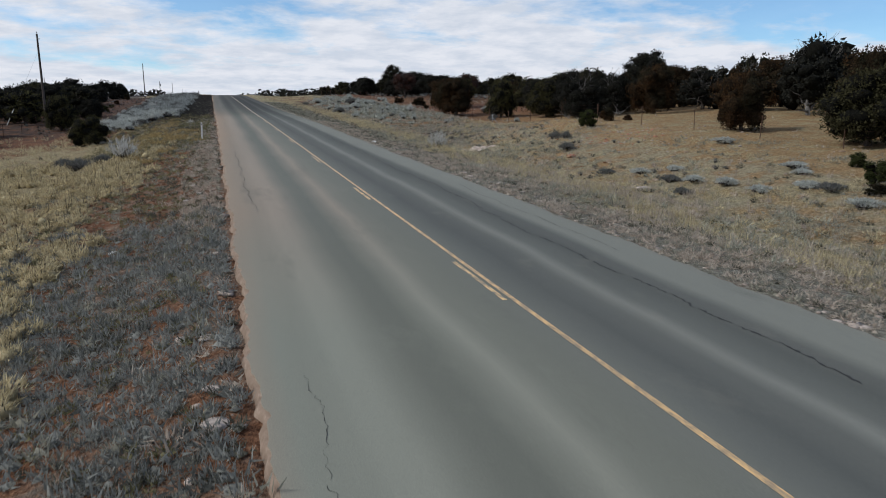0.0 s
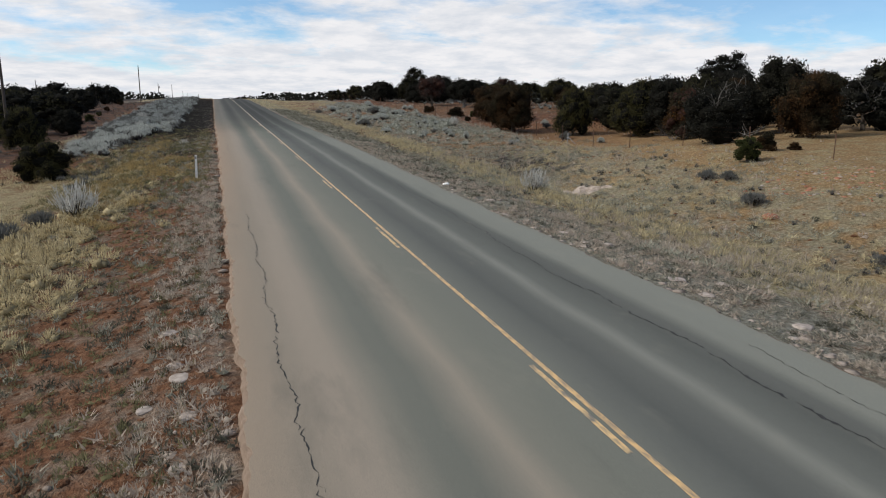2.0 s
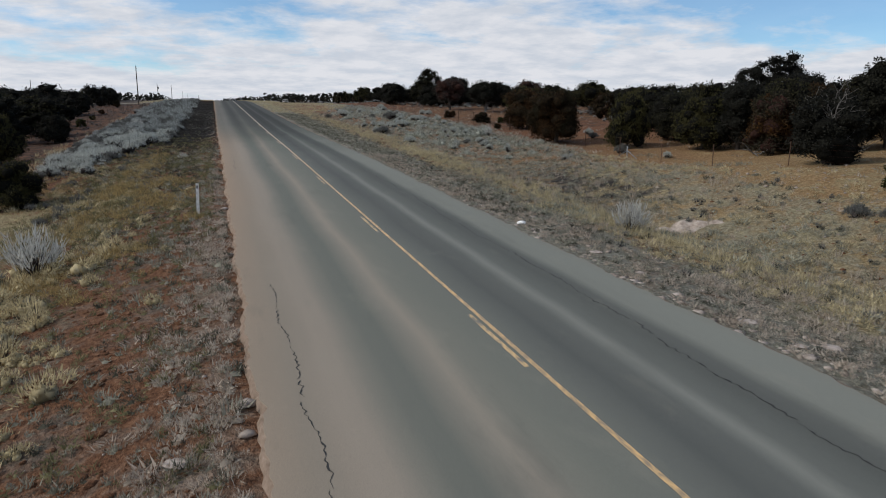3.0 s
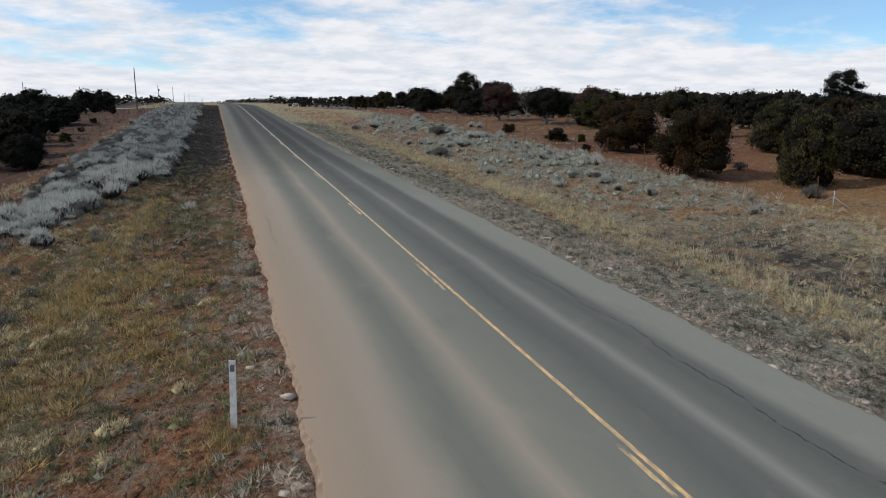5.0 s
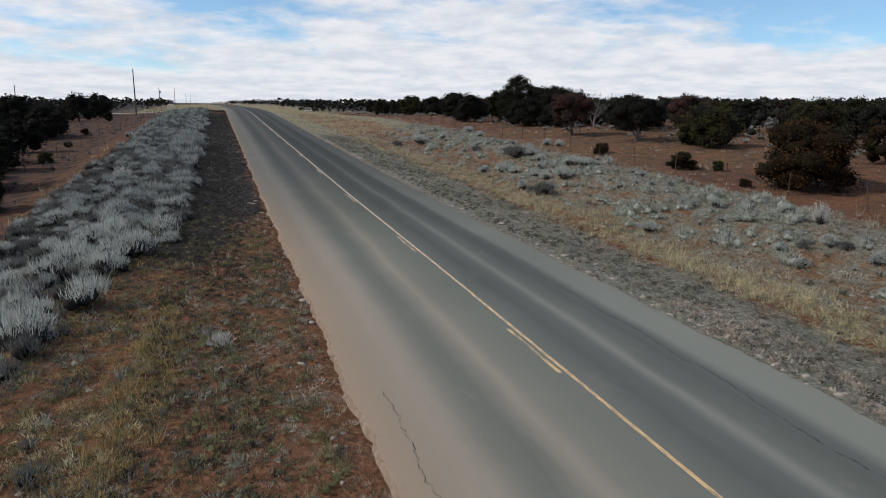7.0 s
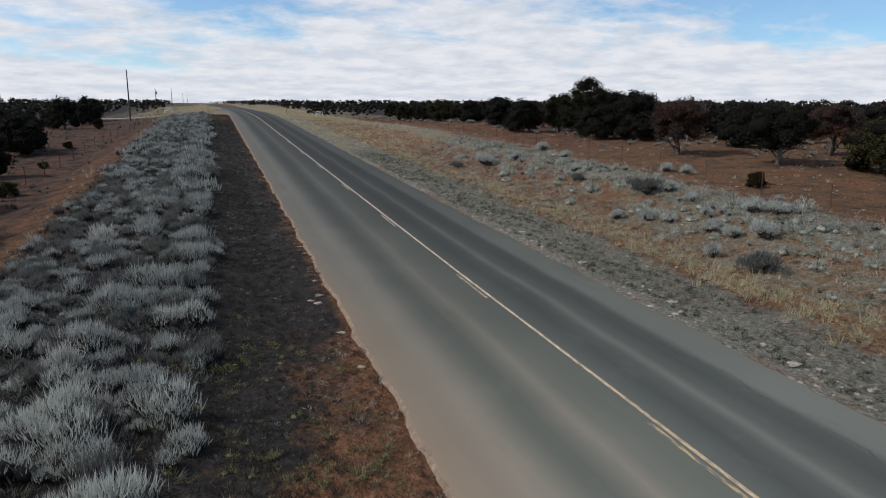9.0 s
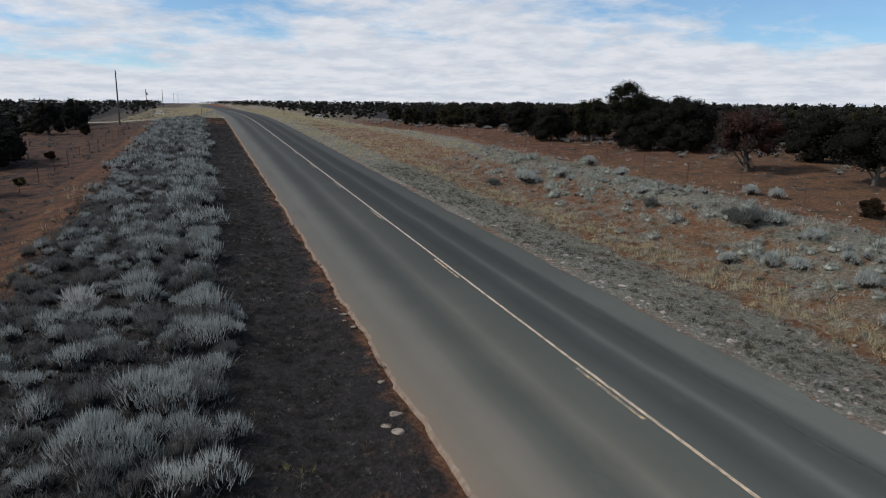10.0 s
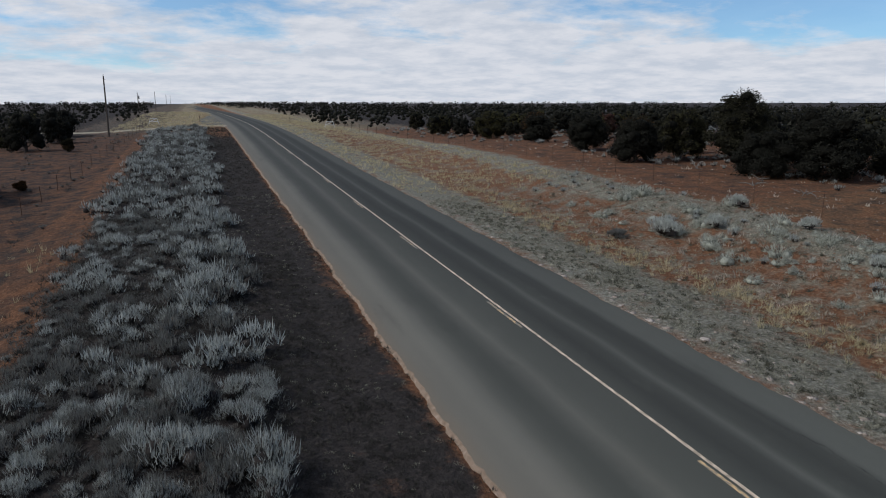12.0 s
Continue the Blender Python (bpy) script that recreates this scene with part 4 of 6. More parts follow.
for kind, x, y, h, w in [("young", 21.0, 31.6, 1.4, 1.5), ("young_rust", 23.6, 33.2, 1.1, 1.1), ("young_rust", 25.1, 32.7, 0.5, 0.7), ("young_rust", 23.8, 86.4, 1.3, 2.0), ("young", 25.4, 84.5, 0.8, 0.9),
                         ("young_rust", 23.1, 96.4, 1.0, 1.1), ("young_rust", 23.9, 97.3, 0.9, 1.1), ("young_rust", 22.6, 78.6, 0.6, 0.8), ("young", -23.7, 133.9, 0.7, 1.1), ("young_rust", -26.6, 189.7, 1.9, 1.7),
                         ("young_rust", -25.0, 153.7, 0.9, 1.2), ("young", -22.8, 118.0, 1.2, 1.6), ("young", 20.7, 8.0, 0.7, 0.8), ("young", 18.8, 5.4, 1.0, 1.1), ("young_rust", 17.5, 4.2, 0.45, 0.8)]:
    plant(kind, x, y, h, w)

# the rest of the woodland, thinner towards the road
rng = np.random.default_rng(5)
taken = [(x, y) for _, x, y, _, _ in STAND]


def free_spot(x, y, gap):
    return all((x - a) ** 2 + (y - b) ** 2 > gap * gap for a, b in taken)


def wood_edge(y):
    """How far from the road the right-hand wood begins."""
    return float(np.interp(y, [0, 30, 50, 60, 70, 90, 110, 135, 160, 200, 260], [36, 35, 31, 31, 40, 46, 43, 34, 29, 26, 22]))


count = 0
for _ in range(5000):
    if count >= 290:
        break
    y = rng.uniform(8, 215)
    right = rng.uniform() < 0.68
    x = wood_edge(y) + rng.gamma(1.2, 13) if right else -(31 + 0.02 * y + rng.gamma(1.3, 12))
    if abs(x) > 95 or not free_spot(x, y, 3.9):
        continue
    taken.append((x, y))
    h = rng.uniform(3.4, 5.0) if y < 66 else rng.uniform(2.3, 3.8)
    mixture = [.14, .13, .12, .10, .09, .12, .23, .01, .04, .02] if right and y < 55 else [.275, .24, .195, .14, .03, .03, .06, .005, .02, .005]
    plant(rng.choice(["j1", "j2", "j3", "j4", "open", "silver", "olive", "rust", "pinyon", "bare"], p=mixture), x, y, h, h * rng.uniform(0.95, 1.3), right and y < 75 and x < 46)
    count += 1


def scatter(templates, xs, ys, scale, rng, sink=0.02, squash=None, zs=None):
    """Joins turned and scaled copies of the template arrays, set on the ground, into one pair of arrays."""
    V, F, base = [], [], 0
    pick = rng.integers(0, len(templates), len(xs))
    z = ground_z(xs, ys) if zs is None else zs
    for k, (tv, tf) in enumerate(templates):
        i = np.where(pick == k)[0]
        if not len(i):
            continue
        a, s = rng.uniform(0, 2 * math.pi, len(i)), scale[i]
        ca, sa = np.cos(a)[:, None], np.sin(a)[:, None]
        q = 1.0 if squash is None else squash[i][:, None]
        X = (tv[None, :, 0] * ca - tv[None, :, 1] * sa) * s[:, None] + xs[i][:, None]
        Y = (tv[None, :, 0] * sa + tv[None, :, 1] * ca) * s[:, None] + ys[i][:, None]
        Z = tv[None, :, 2] * s[:, None] * q + (z[i] - sink)[:, None]
        V.append(np.stack([X, Y, Z], 2).reshape(-1, 3))
        F.append((tf[None] + (np.arange(len(i)) * len(tv))[:, None, None]).reshape(-1, tf.shape[1]) + base)
        base += len(i) * len(tv)
    return np.concatenate(V), np.concatenate(F)


def stuff(name, arrays, material, label, category):
    return tagged(new(name, smooth(mesh_of(name, *arrays, material))), label, category, kind="stuff")


# far woods to the horizon
def far_tree(seed):
    rng = np.random.default_rng(seed)
    C, R, core = crown_points(rng, 1.0, 1.15, 5, 0.02, "juniper", 1)
    return join(sprigs(rng, C[::7], np.array(R[::7]) * 0.8, 3, 0.10), core)


rng = np.random.default_rng(8)
far = [far_tree(s) for s in range(6)]
n = 1900
fy = 60 + 1500 * rng.uniform(0, 1, n) ** 1.7
side = np.where(rng.uniform(size=n) < 0.6, 1, -1)
edge = np.where(side > 0, np.interp(fy, [60, 200, 216, 260, 1600], [80, 75, 22, 17, 19]), np.interp(fy, [60, 200, 216, 260, 1600], [80, 75, 33, 24, 30]))
fx = side * (edge + np.abs(rng.normal(0, 1, n)) * (30 + 0.55 * fy) * rng.uniform(0.02, 1, n))
fx = np.concatenate([fx, rng.uniform(42, 150, 650), -rng.uniform(42, 140, 330)])
fy = np.concatenate([fy, rng.uniform(90, 340, 650), rng.uniform(110, 330, 330)])
fs = rng.uniform(2.2, 4.1, len(fx))
fx = fx + np.interp(fy, [235, 400, 1600], [0.0, -3.3, -51.0])
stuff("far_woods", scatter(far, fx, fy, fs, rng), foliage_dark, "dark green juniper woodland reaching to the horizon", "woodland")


# ---- grass, sage and stones ----
def tuft(seed, blades, spread, tall, width, lean=0.8):
    """A clump of thin blades of unit size."""
    rng = np.random.default_rng(seed)
    a = rng.uniform(0, 2 * math.pi, blades)
    r = spread * rng.uniform(0.05, 1, blades) ** 0.7
    p = np.stack([r * np.cos(a), r * np.sin(a), np.zeros(blades)], 1)
    out = np.stack([np.cos(a) * lean * rng.uniform(0.1, 1, blades), np.sin(a) * lean * rng.uniform(0.1, 1, blades), np.ones(blades)], 1) + rng.normal(0, 0.18, (blades, 3))
    tip = p + out * (tall * rng.uniform(0.55, 1.15, blades))[:, None]
    b = rng.uniform(0, 2 * math.pi, blades)
    w = np.stack([np.cos(b), np.sin(b), np.zeros(blades)], 1) * (width * rng.uniform(0.6, 1.3, blades))[:, None]
    return np.stack([p - w, p + w, tip], 1).reshape(-1, 3), np.arange(3 * blades).reshape(-1, 3)


def spray(seed, shoots, leaves, radius=0.5, tall=0.75, width=0.022, length=0.22, upright=0.9):
    """Leaves and stems of an unit shrub: shoots fan out from the base and carry narrow leaves towards their tips."""
    rng = np.random.default_rng(seed)
    a = rng.uniform(0, 2 * math.pi, shoots)
    t = rng.uniform(0, 1, shoots) ** 0.6
    base = np.stack([0.22 * radius * t * np.cos(a), 0.22 * radius * t * np.sin(a), np.zeros(shoots)], 1)
    rise = tall * (1.02 - 0.55 * t ** 2) * rng.uniform(0.72, 1.12, shoots)
    tip = np.stack([radius * t * np.cos(a), radius * t * np.sin(a), rise], 1)
    tip[:, :2] += rng.normal(0, 0.05, (shoots, 2))
    side = np.stack([-np.sin(a), np.cos(a), 0 * a], 1) * 0.010
    stem_v = np.stack([base - side, base + side, tip], 1).reshape(-1, 3)
    n = shoots * leaves
    k = np.repeat(np.arange(shoots), leaves)
    f = rng.uniform(0.42, 1.0, n)[:, None]
    p = base[k] * (1 - f) + tip[k] * f + rng.normal(0, 0.022, (n, 3))
    d = (tip - base)[k]
    d = d / np.linalg.norm(d, axis=1)[:, None] * 0.8 + rng.normal(0, 0.32, (n, 3)) + np.array([0, 0, upright * 0.4])
    d /= np.linalg.norm(d, axis=1)[:, None]
    w = np.cross(d, rng.normal(0, 1, (n, 3)))
    w /= np.linalg.norm(w, axis=1)[:, None] + 1e-6
    s = rng.uniform(0.6, 1.25, n)[:, None]
    leaf_v = np.stack([p - w * width * s, p + w * width * s, p + d * length * s], 1).reshape(-1, 3)
    return (leaf_v, np.arange(3 * n).reshape(-1, 3)), (stem_v, np.arange(3 * shoots).reshape(-1, 3))


def verge_creep(x, y):
    """Draws what grows on the right verge in towards the narrowing asphalt."""
    return np.where((x > 4.9) & (x < 9.5), x - np.interp(y, [10, 25, 55, 70, 88, 100], [0.05, 0.2, 0.2, 0.45, 0.72, 0.8]) * np.clip((9.5 - x) / 4.3, 0, 1), x)


def field(rng, n, x0, x1, y0, y1, keep=None):
    """Random places in a stretch of ground; keep(x, y) gives the chance that a place stays."""
    x, y = rng.uniform(x0, x1, n), rng.uniform(y0, y1, n)
    if keep is not None:
        ok = rng.uniform(size=n) < keep(x, y)
        x, y = x[ok], y[ok]
    return verge_creep(x, y), y


def off_mound(x, y):
    """Little grows on the bare mound beside the fence."""
    return 1 - 0.85 * np.exp(-((x - 18.5) / 4.5) ** 2 - ((y - 20) / 15) ** 2)


def patchy(x, y, s=1.0, o=0.0):
    """A smooth field between 0 and 1 with patches of a few metres."""
    return np.clip(0.5 + 0.32 * (np.sin(0.9 * s * x + 0.4 * s * y + o) + np.sin(1.3 * s * y - 0.7 * s * x + 2 * o + 1) + 0.8 * np.sin(2.7 * s * x + 1.9 * s * y + o)) / 1.4, 0, 1)


def cushion(seed, leaves, width=0.05, length=0.34):
    """A small round clump: short leaves that point out of a low dome."""
    rng = np.random.default_rng(seed)
    d = rng.normal(0, 1, (leaves, 3))
    d[:, 2] = np.abs(d[:, 2]) + 0.15
    d /= np.linalg.norm(d, axis=1)[:, None]
    p = d * (0.42 * rng.uniform(0.25, 1.0, leaves) ** 0.5)[:, None] * np.array([1.15, 1.15, 0.75])
    p += 0.10 * np.sin(7 * p[:, [1, 2, 0]])
    a = d + rng.normal(0, 0.45, (leaves, 3)) + np.array([0, 0, 0.45])
    a /= np.linalg.norm(a, axis=1)[:, None]
    b = np.cross(a, rng.normal(0, 1, (leaves, 3)))
    b /= np.linalg.norm(b, axis=1)[:, None] + 1e-6
    s = rng.uniform(0.6, 1.3, leaves)[:, None]
    return np.stack([p - b * width * s, p + b * width * s, p + a * length * s], 1).reshape(-1, 3), np.arange(3 * leaves).reshape(-1, 3)


low = [cushion(s, 24, 0.032, 0.34) for s in range(6)]


def clump(seed, leaves=25):
    """A low rounded clump of matted grass with short blades standing out of it."""
    rng = np.random.default_rng(seed)
    ring = np.array([(0.3 * math.cos(q), 0.3 * math.sin(q), 0.0) for q in (0.3, 1.9, 3.4, 5.0)]) * rng.uniform(0.75, 1.15, (4, 1))
    heart = np.concatenate([ring, [(0.04, -0.03, rng.uniform(0.16, 0.24))]]), np.array([(0, 1, 4), (1, 2, 4), (2, 3, 4), (3, 0, 4)])
    d = rng.normal(0, 1, (leaves, 3))
    d[:, 2] = np.abs(d[:, 2])
    d /= np.linalg.norm(d, axis=1)[:, None]
    p = d * np.array([0.36, 0.36, 0.22]) * rng.uniform(0.6, 1.1, (leaves, 1)) + np.array([0, 0, 0.05])
    a = d * 0.7 + rng.normal(0, 0.4, (leaves, 3)) + np.array([0, 0, 0.5])
    a /= np.linalg.norm(a, axis=1)[:, None]
    b = np.cross(a, rng.normal(0, 1, (leaves, 3)))
    b /= np.linalg.norm(b, axis=1)[:, None] + 1e-6
    s = rng.uniform(0.6, 1.3, (leaves, 1))
    return join((np.stack([p - b * 0.036 * s, p + b * 0.036 * s, p + a * 0.25 * s], 1).reshape(-1, 3), np.arange(3 * leaves).reshape(-1, 3)), heart)


clumps = [clump(s) for s in range(6)] + [cushion(s, 30, 0.030, 0.33) for s in range(80, 83)]
fuzzy = [cushion(s, 46, 0.020, 0.24) for s in range(6, 11)]
tall = [tuft(s, 16, 0.28, 1.0, 0.028, 0.55) for s in range(10, 15)]
thin = [tuft(s, 8, 0.6, 0.7, 0.08, 1.0) for s in range(20, 24)]

rng = np.random.default_rng(21)
# left verge, sunny stretch: grey-green and straw clumps on red earth
x, y = field(rng, 5600, -13.5, -5.25, -14, 68, lambda x, y: (0.12 + 0.88 * patchy(x, y, 1.2)) * np.clip((x + 13.5) / 2 + .3, 0, 1))
stuff("verge_grass", scatter(clumps, x, y, np.clip(rng.lognormal(-1.45, 0.45, len(x)), 0.1, 0.6), rng), grey_blade, "low grey-green grass clumps on red earth", "grass")
x, y = field(rng, 1700, -12, -5.6, -12, 28, lambda x, y: 0.15 + 0.85 * patchy(x, y, 1.3, 3.3))
stuff("verge_grass", scatter(clumps, x, y, rng.uniform(0.15, 0.42, len(x)), rng), olive_blade, "low olive weeds on red earth", "grass")
x, y = field(rng, 4200, -12.5, -5.2, -14, 72, lambda x, y: 0.15 + 0.85 * patchy(x, y, 0.8, 2.0) ** 2)
stuff("verge_grass", scatter(clumps, x, y, rng.uniform(0.14, 0.42, len(x)), rng), weed_blade, "low dark weeds between the grass clumps", "grass")
x, y = field(rng, 4000, -11.5, -5.25, -14, 11, lambda x, y: (0.5 + 0.5 * patchy(x, y, 1.5, 1.0)) * np.clip((11 - y) / 7, 0, 1))
stuff("verge_grass", scatter(clumps, x, y, rng.uniform(0.24, 0.52, len(x)), rng), ash_blade, "dense ash-grey cushion weeds on the verge", "grass")
x, y = field(rng, 700, -7.0, -5.12, 4, 80, lambda x, y: 0.2 + 0.8 * patchy(x, y, 1.6, 4.0))
stuff("edge_grass", scatter(fuzzy, x, y, rng.uniform(0.10, 0.32, len(x)), rng), pale_blade, "bleached grass along the asphalt edge", "grass")
x, y = field(rng, 1100, -24, -8.2, -14, 62, lambda x, y: (0.08 + 0.92 * patchy(x, y, 0.6, 1.0)) * np.clip((-8.2 - x) / 2.5, 0.08, 1))
stuff("straw_grass", scatter(tall, x, y, rng.uniform(0.16, 0.42, len(x)), rng), straw_blade, "dry yellow grass on the slope below the road", "grass")
x, y = field(rng, 300, -9.5, -5.3, 52, 76, lambda x, y: 0.1 + 0.9 * patchy(x, y, 0.9, 3.0) ** 2)
stuff("straw_grass", scatter(tall, x, y, rng.uniform(0.10, 0.26, len(x)), rng), straw_blade, "thin dry grass on the verge", "grass")
x, y = field(rng, 6400, -12.5, -5.6, 28, 84, lambda x, y: (0.25 + 0.75 * patchy(x, y, 0.9, 5.0)) * np.clip((y - 26) / 12, 0, 1) * np.clip((84 - y) / 14, 0, 1))
stuff("verge_grass", scatter(clumps, x, y, np.clip(rng.lognormal(-1.4, 0.4, len(x)), 0.12, 0.55), rng), olive_blade, "low olive-green grass clumps on the verge", "grass")
x, y = field(rng, 900, -6.8, -5.25, -12, 36, lambda x, y: (0.3 + 0.7 * patchy(x, y, 1.2, 4.0)) * np.clip((y - 2) / 7, 0.12, 1))
stuff("edge_grass", scatter(clumps, x, y, rng.uniform(0.15, 0.45, len(x)), rng), pale_blade, "bleached grass clods along the asphalt edge", "grass")
x, y = field(rng, 2000, 5.25, 7.4, -8, 62, lambda x, y: 0.3 + 0.7 * patchy(x, y, 1.2, 4.0))
stuff("edge_grass", scatter(clumps, x, y, rng.uniform(0.15, 0.42, len(x)), rng), pale_blade, "bleached grass clods along the asphalt edge", "grass")
x = np.concatenate([-5.3 - rng.gamma(1.6, 0.33, 420), rng.uniform(5.3, 8.2, 700), -5.3 - rng.gamma(1.6, 0.25, 60)])
y = np.concatenate([rng.uniform(-13, 38, 420), rng.uniform(-8, 60, 700), rng.uniform(38, 60, 60)])
ok = (patchy(x, y, 0.9, 2.2) > 0.42) & ((x > 0) | (y > 7) | (rng.uniform(size=len(x)) < 0.12))
x, y = verge_creep(x[ok], y[ok]), y[ok]
stuff("edge_grass", scatter(clumps + fuzzy[:3], x, y, rng.uniform(0.3, 0.75, len(x)), rng, 0.03, np.full(len(x), 0.6)), bleached_blade, "matted whitish grass along the asphalt edge", "grass")
x, y = field(rng, 1500, -27, -12, 12, 50, lambda x, y: 0.1 + 0.9 * patchy(x, y, 0.5, 4.0))
stuff("straw_grass", scatter(fuzzy, x, y, rng.uniform(0.3, 0.7, len(x)), rng), straw_blade, "golden dry grass on the lower slope", "grass")
x, y = field(rng, 2600, -20.5, -16.3, 44, 130, lambda x, y: np.exp(-((x + 18.2 - 0.5 * np.sin(0.13 * y)) / 0.9) ** 2) * (0.3 + 0.7 * patchy(x, y, 0.8, 2.0)) * np.clip((88 - y) / 20, 0.12, 1))
stuff("straw_grass", scatter(tall + fuzzy[:2], x, y, rng.uniform(0.2, 0.5, len(x)), rng), straw_blade, "dry yellow grass along the lip of the bank", "grass")
# left verge, dark mown strip, with cloud shade painted into its colour
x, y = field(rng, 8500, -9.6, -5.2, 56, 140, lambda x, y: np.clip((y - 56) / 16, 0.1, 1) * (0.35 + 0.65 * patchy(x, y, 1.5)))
stuff("dark_grass", scatter(low, x, y, rng.uniform(0.10, 0.28, len(x)), rng), dark_blade, "short dark grass on the mown verge, darkened for cloud shade", "grass")
x, y = field(rng, 5000, 9.5, 16.5, 50, 132, lambda x, y: (0.25 + 0.75 * patchy(x, y, 1.4, 6.0)) * np.clip((125 - y) / 30, 0.7, 1))
stuff("berm_grass", scatter(thin, x, y, rng.uniform(0.10, 0.26, len(x)), rng), grey_blade, "thin grey grass on the berm", "grass")
x, y = field(rng, 3000, -9.4, -5.4, 60, 140, lambda x, y: 0.15 + 0.6 * patchy(x, y, 1.1, 5.0) ** 2)
stuff("verge_grass", scatter(low, x, y, rng.uniform(0.08, 0.20, len(x)), rng), grey_blade, "grey grass clumps on the mown verge", "grass")
x, y = field(rng, 4200, -9.4, -6.6, 46, 120, lambda x, y: (0.4 + 0.6 * patchy(x, y, 1.1, 2.0)) * np.clip((y - 44) / 10, 0.1, 1))
stuff("dark_grass", scatter(clumps, x, y, rng.uniform(0.12, 0.3, len(x)), rng), dark_blade, "dark green grass beside the sage", "grass")
x, y = field(rng, 3600, -9.6, -5.4, 140, 224)
stuff("dark_grass", scatter(thin, x, y, rng.uniform(0.12, 0.26, len(x)), rng), dark_blade, "short dark grass on the far verge, darkened for cloud shade", "grass")
# right verge: grey grass by the road, a line of tall straw, sparse grass on the berm
x, y = field(rng, 8000, 5.15, 12.5, -12, 135, lambda x, y: (0.3 + 0.7 * patchy(x, y, 1.1, 2.0)) * np.clip((13 - x) / 4, 0.15, 1))
stuff("verge_grass", scatter(clumps, x, y, np.clip(rng.lognormal(-1.45, 0.4, len(x)), 0.1, 0.55), rng), grey_blade, "low grey grass between road and ditch", "grass")
x, y = field(rng, 3000, 5.1, 8.4, -12, 135, lambda x, y: (0.15 + 0.85 * patchy(x, y, 1.5, 1.0)) * np.clip((8.6 - x) / 2, 0.1, 1))
stuff("edge_grass", scatter(low, x, y, rng.uniform(0.07, 0.20, len(x)), rng), pale_blade, "bleached grass along the asphalt edge", "grass")
x, y = field(rng, 2400, 5.6, 10.5, 20, 140, lambda x, y: 0.9 * patchy(x, y, 0.7, 6.0) ** 2)
stuff("verge_grass", scatter(low, x, y, rng.uniform(0.10, 0.24, len(x)), rng), dark_blade, "low dark weeds beside the road", "grass")
x, y = field(rng, 14000, 7.0, 15.0, -8, 140, lambda x, y: np.interp(y, [66, 82], [1.0, 0.5]) * np.exp(-((x - 9.8 - 1.3 * np.exp(-((y - 30) / 25) ** 2)) / 1.0) ** 2) * (0.35 + 0.65 * patchy(x, y, 0.7, 3.0)))
stuff("straw_grass", scatter(tall + fuzzy[:2], x, y, rng.uniform(0.24, 0.52, len(x)), rng), straw_blade, "line of tall dry yellow grass along the ditch", "grass")
x, y = field(rng, 9500, 9.0, 21.0, -8, 140, lambda x, y: np.where(y > 55, (0.12 + 0.85 * np.exp(-((x - 17.0) / 1.9) ** 2)) * np.clip((125 - y) / 30, 0.75, 1), (0.04 + 0.9 * patchy(x, y, 0.6, 5.0) ** 3) * off_mound(x, y)))
stuff("berm_grass", scatter(clumps, x, y, rng.uniform(0.15, 0.5, len(x)), rng), grey_blade, "sparse grey grass on red earth", "grass")
x, y = field(rng, 6500, 9.5, 22.0, -8, 140, lambda x, y: (0.05 + 0.6 * patchy(x, y, 0.5, 7.0) ** 2) * np.where(y > 55, np.interp(y, [85, 100], [0.4, 0.18]), 0.35) * off_mound(x, y))
stuff("berm_grass", scatter(tall, x, y, rng.uniform(0.15, 0.42, len(x)), rng), pale_blade, "sparse bleached grass on red earth", "grass")
x, y = field(rng, 7000, 5.2, 18.0, 135, 330, lambda x, y: 0.3 + 0.7 * patchy(x, y, 0.3, 5.0))
stuff("far_grass", scatter(thin, x, y, rng.uniform(0.2, 0.5, len(x)), rng), straw_blade, "dry grass along the far road", "grass")
x, y = field(rng, 2600, -26, -5.5, 226, 380)
stuff("far_grass", scatter(thin, x, y, rng.uniform(0.25, 0.6, len(x)), rng), straw_blade, "dry yellow grass beyond the side track", "grass")
x, y = field(rng, 3000, 20, 60, 0, 175, lambda x, y: 0.1 + 0.5 * patchy(x, y, 0.4, 1.0) ** 2)
stuff("far_grass", scatter(thin, x, y, rng.uniform(0.15, 0.4, len(x)), rng), pale_blade, "scattered bleached grass on the bare plain", "grass")
x, y = field(rng, 3500, -60, -16, 30, 220, lambda x, y: 0.1 + 0.5 * patchy(x, y, 0.4, 2.0) ** 2)
stuff("far_grass", scatter(thin, x, y, rng.uniform(0.15, 0.4, len(x)), rng), dark_blade, "scattered weeds on the bare plain", "grass")

x, y = field(rng, 2600, 7.2, 13, -8, 27, lambda x, y: 0.04 + 0.96 * patchy(x, y, 0.7, 3.0) ** 2)
stuff("straw_grass", scatter(fuzzy, x, y, rng.uniform(0.3, 0.65, len(x)), rng), pale_blade, "pale bleached grass along the ditch", "grass")
x, y = field(rng, 3400, 7.8, 22, -8, 54, lambda x, y: np.clip((patchy(x, y, 0.32, 2.0) - 0.5) * 4, 0.03, 1) * off_mound(x, y))
stuff("straw_grass", scatter(fuzzy, x, y, rng.uniform(0.25, 0.6, len(x)), rng), straw_blade, "golden dry grass in patches below the slope", "grass")
x, y = field(rng, 4200, 7.8, 24, -8, 54, lambda x, y: np.clip((patchy(x, y, 0.36, 5.0) - 0.5) * 4, 0.04, 1) * off_mound(x, y))
stuff("verge_grass", scatter(fuzzy, x, y, rng.uniform(0.25, 0.6, len(x)), rng), grey_blade, "grey-green grass in patches below the slope", "grass")
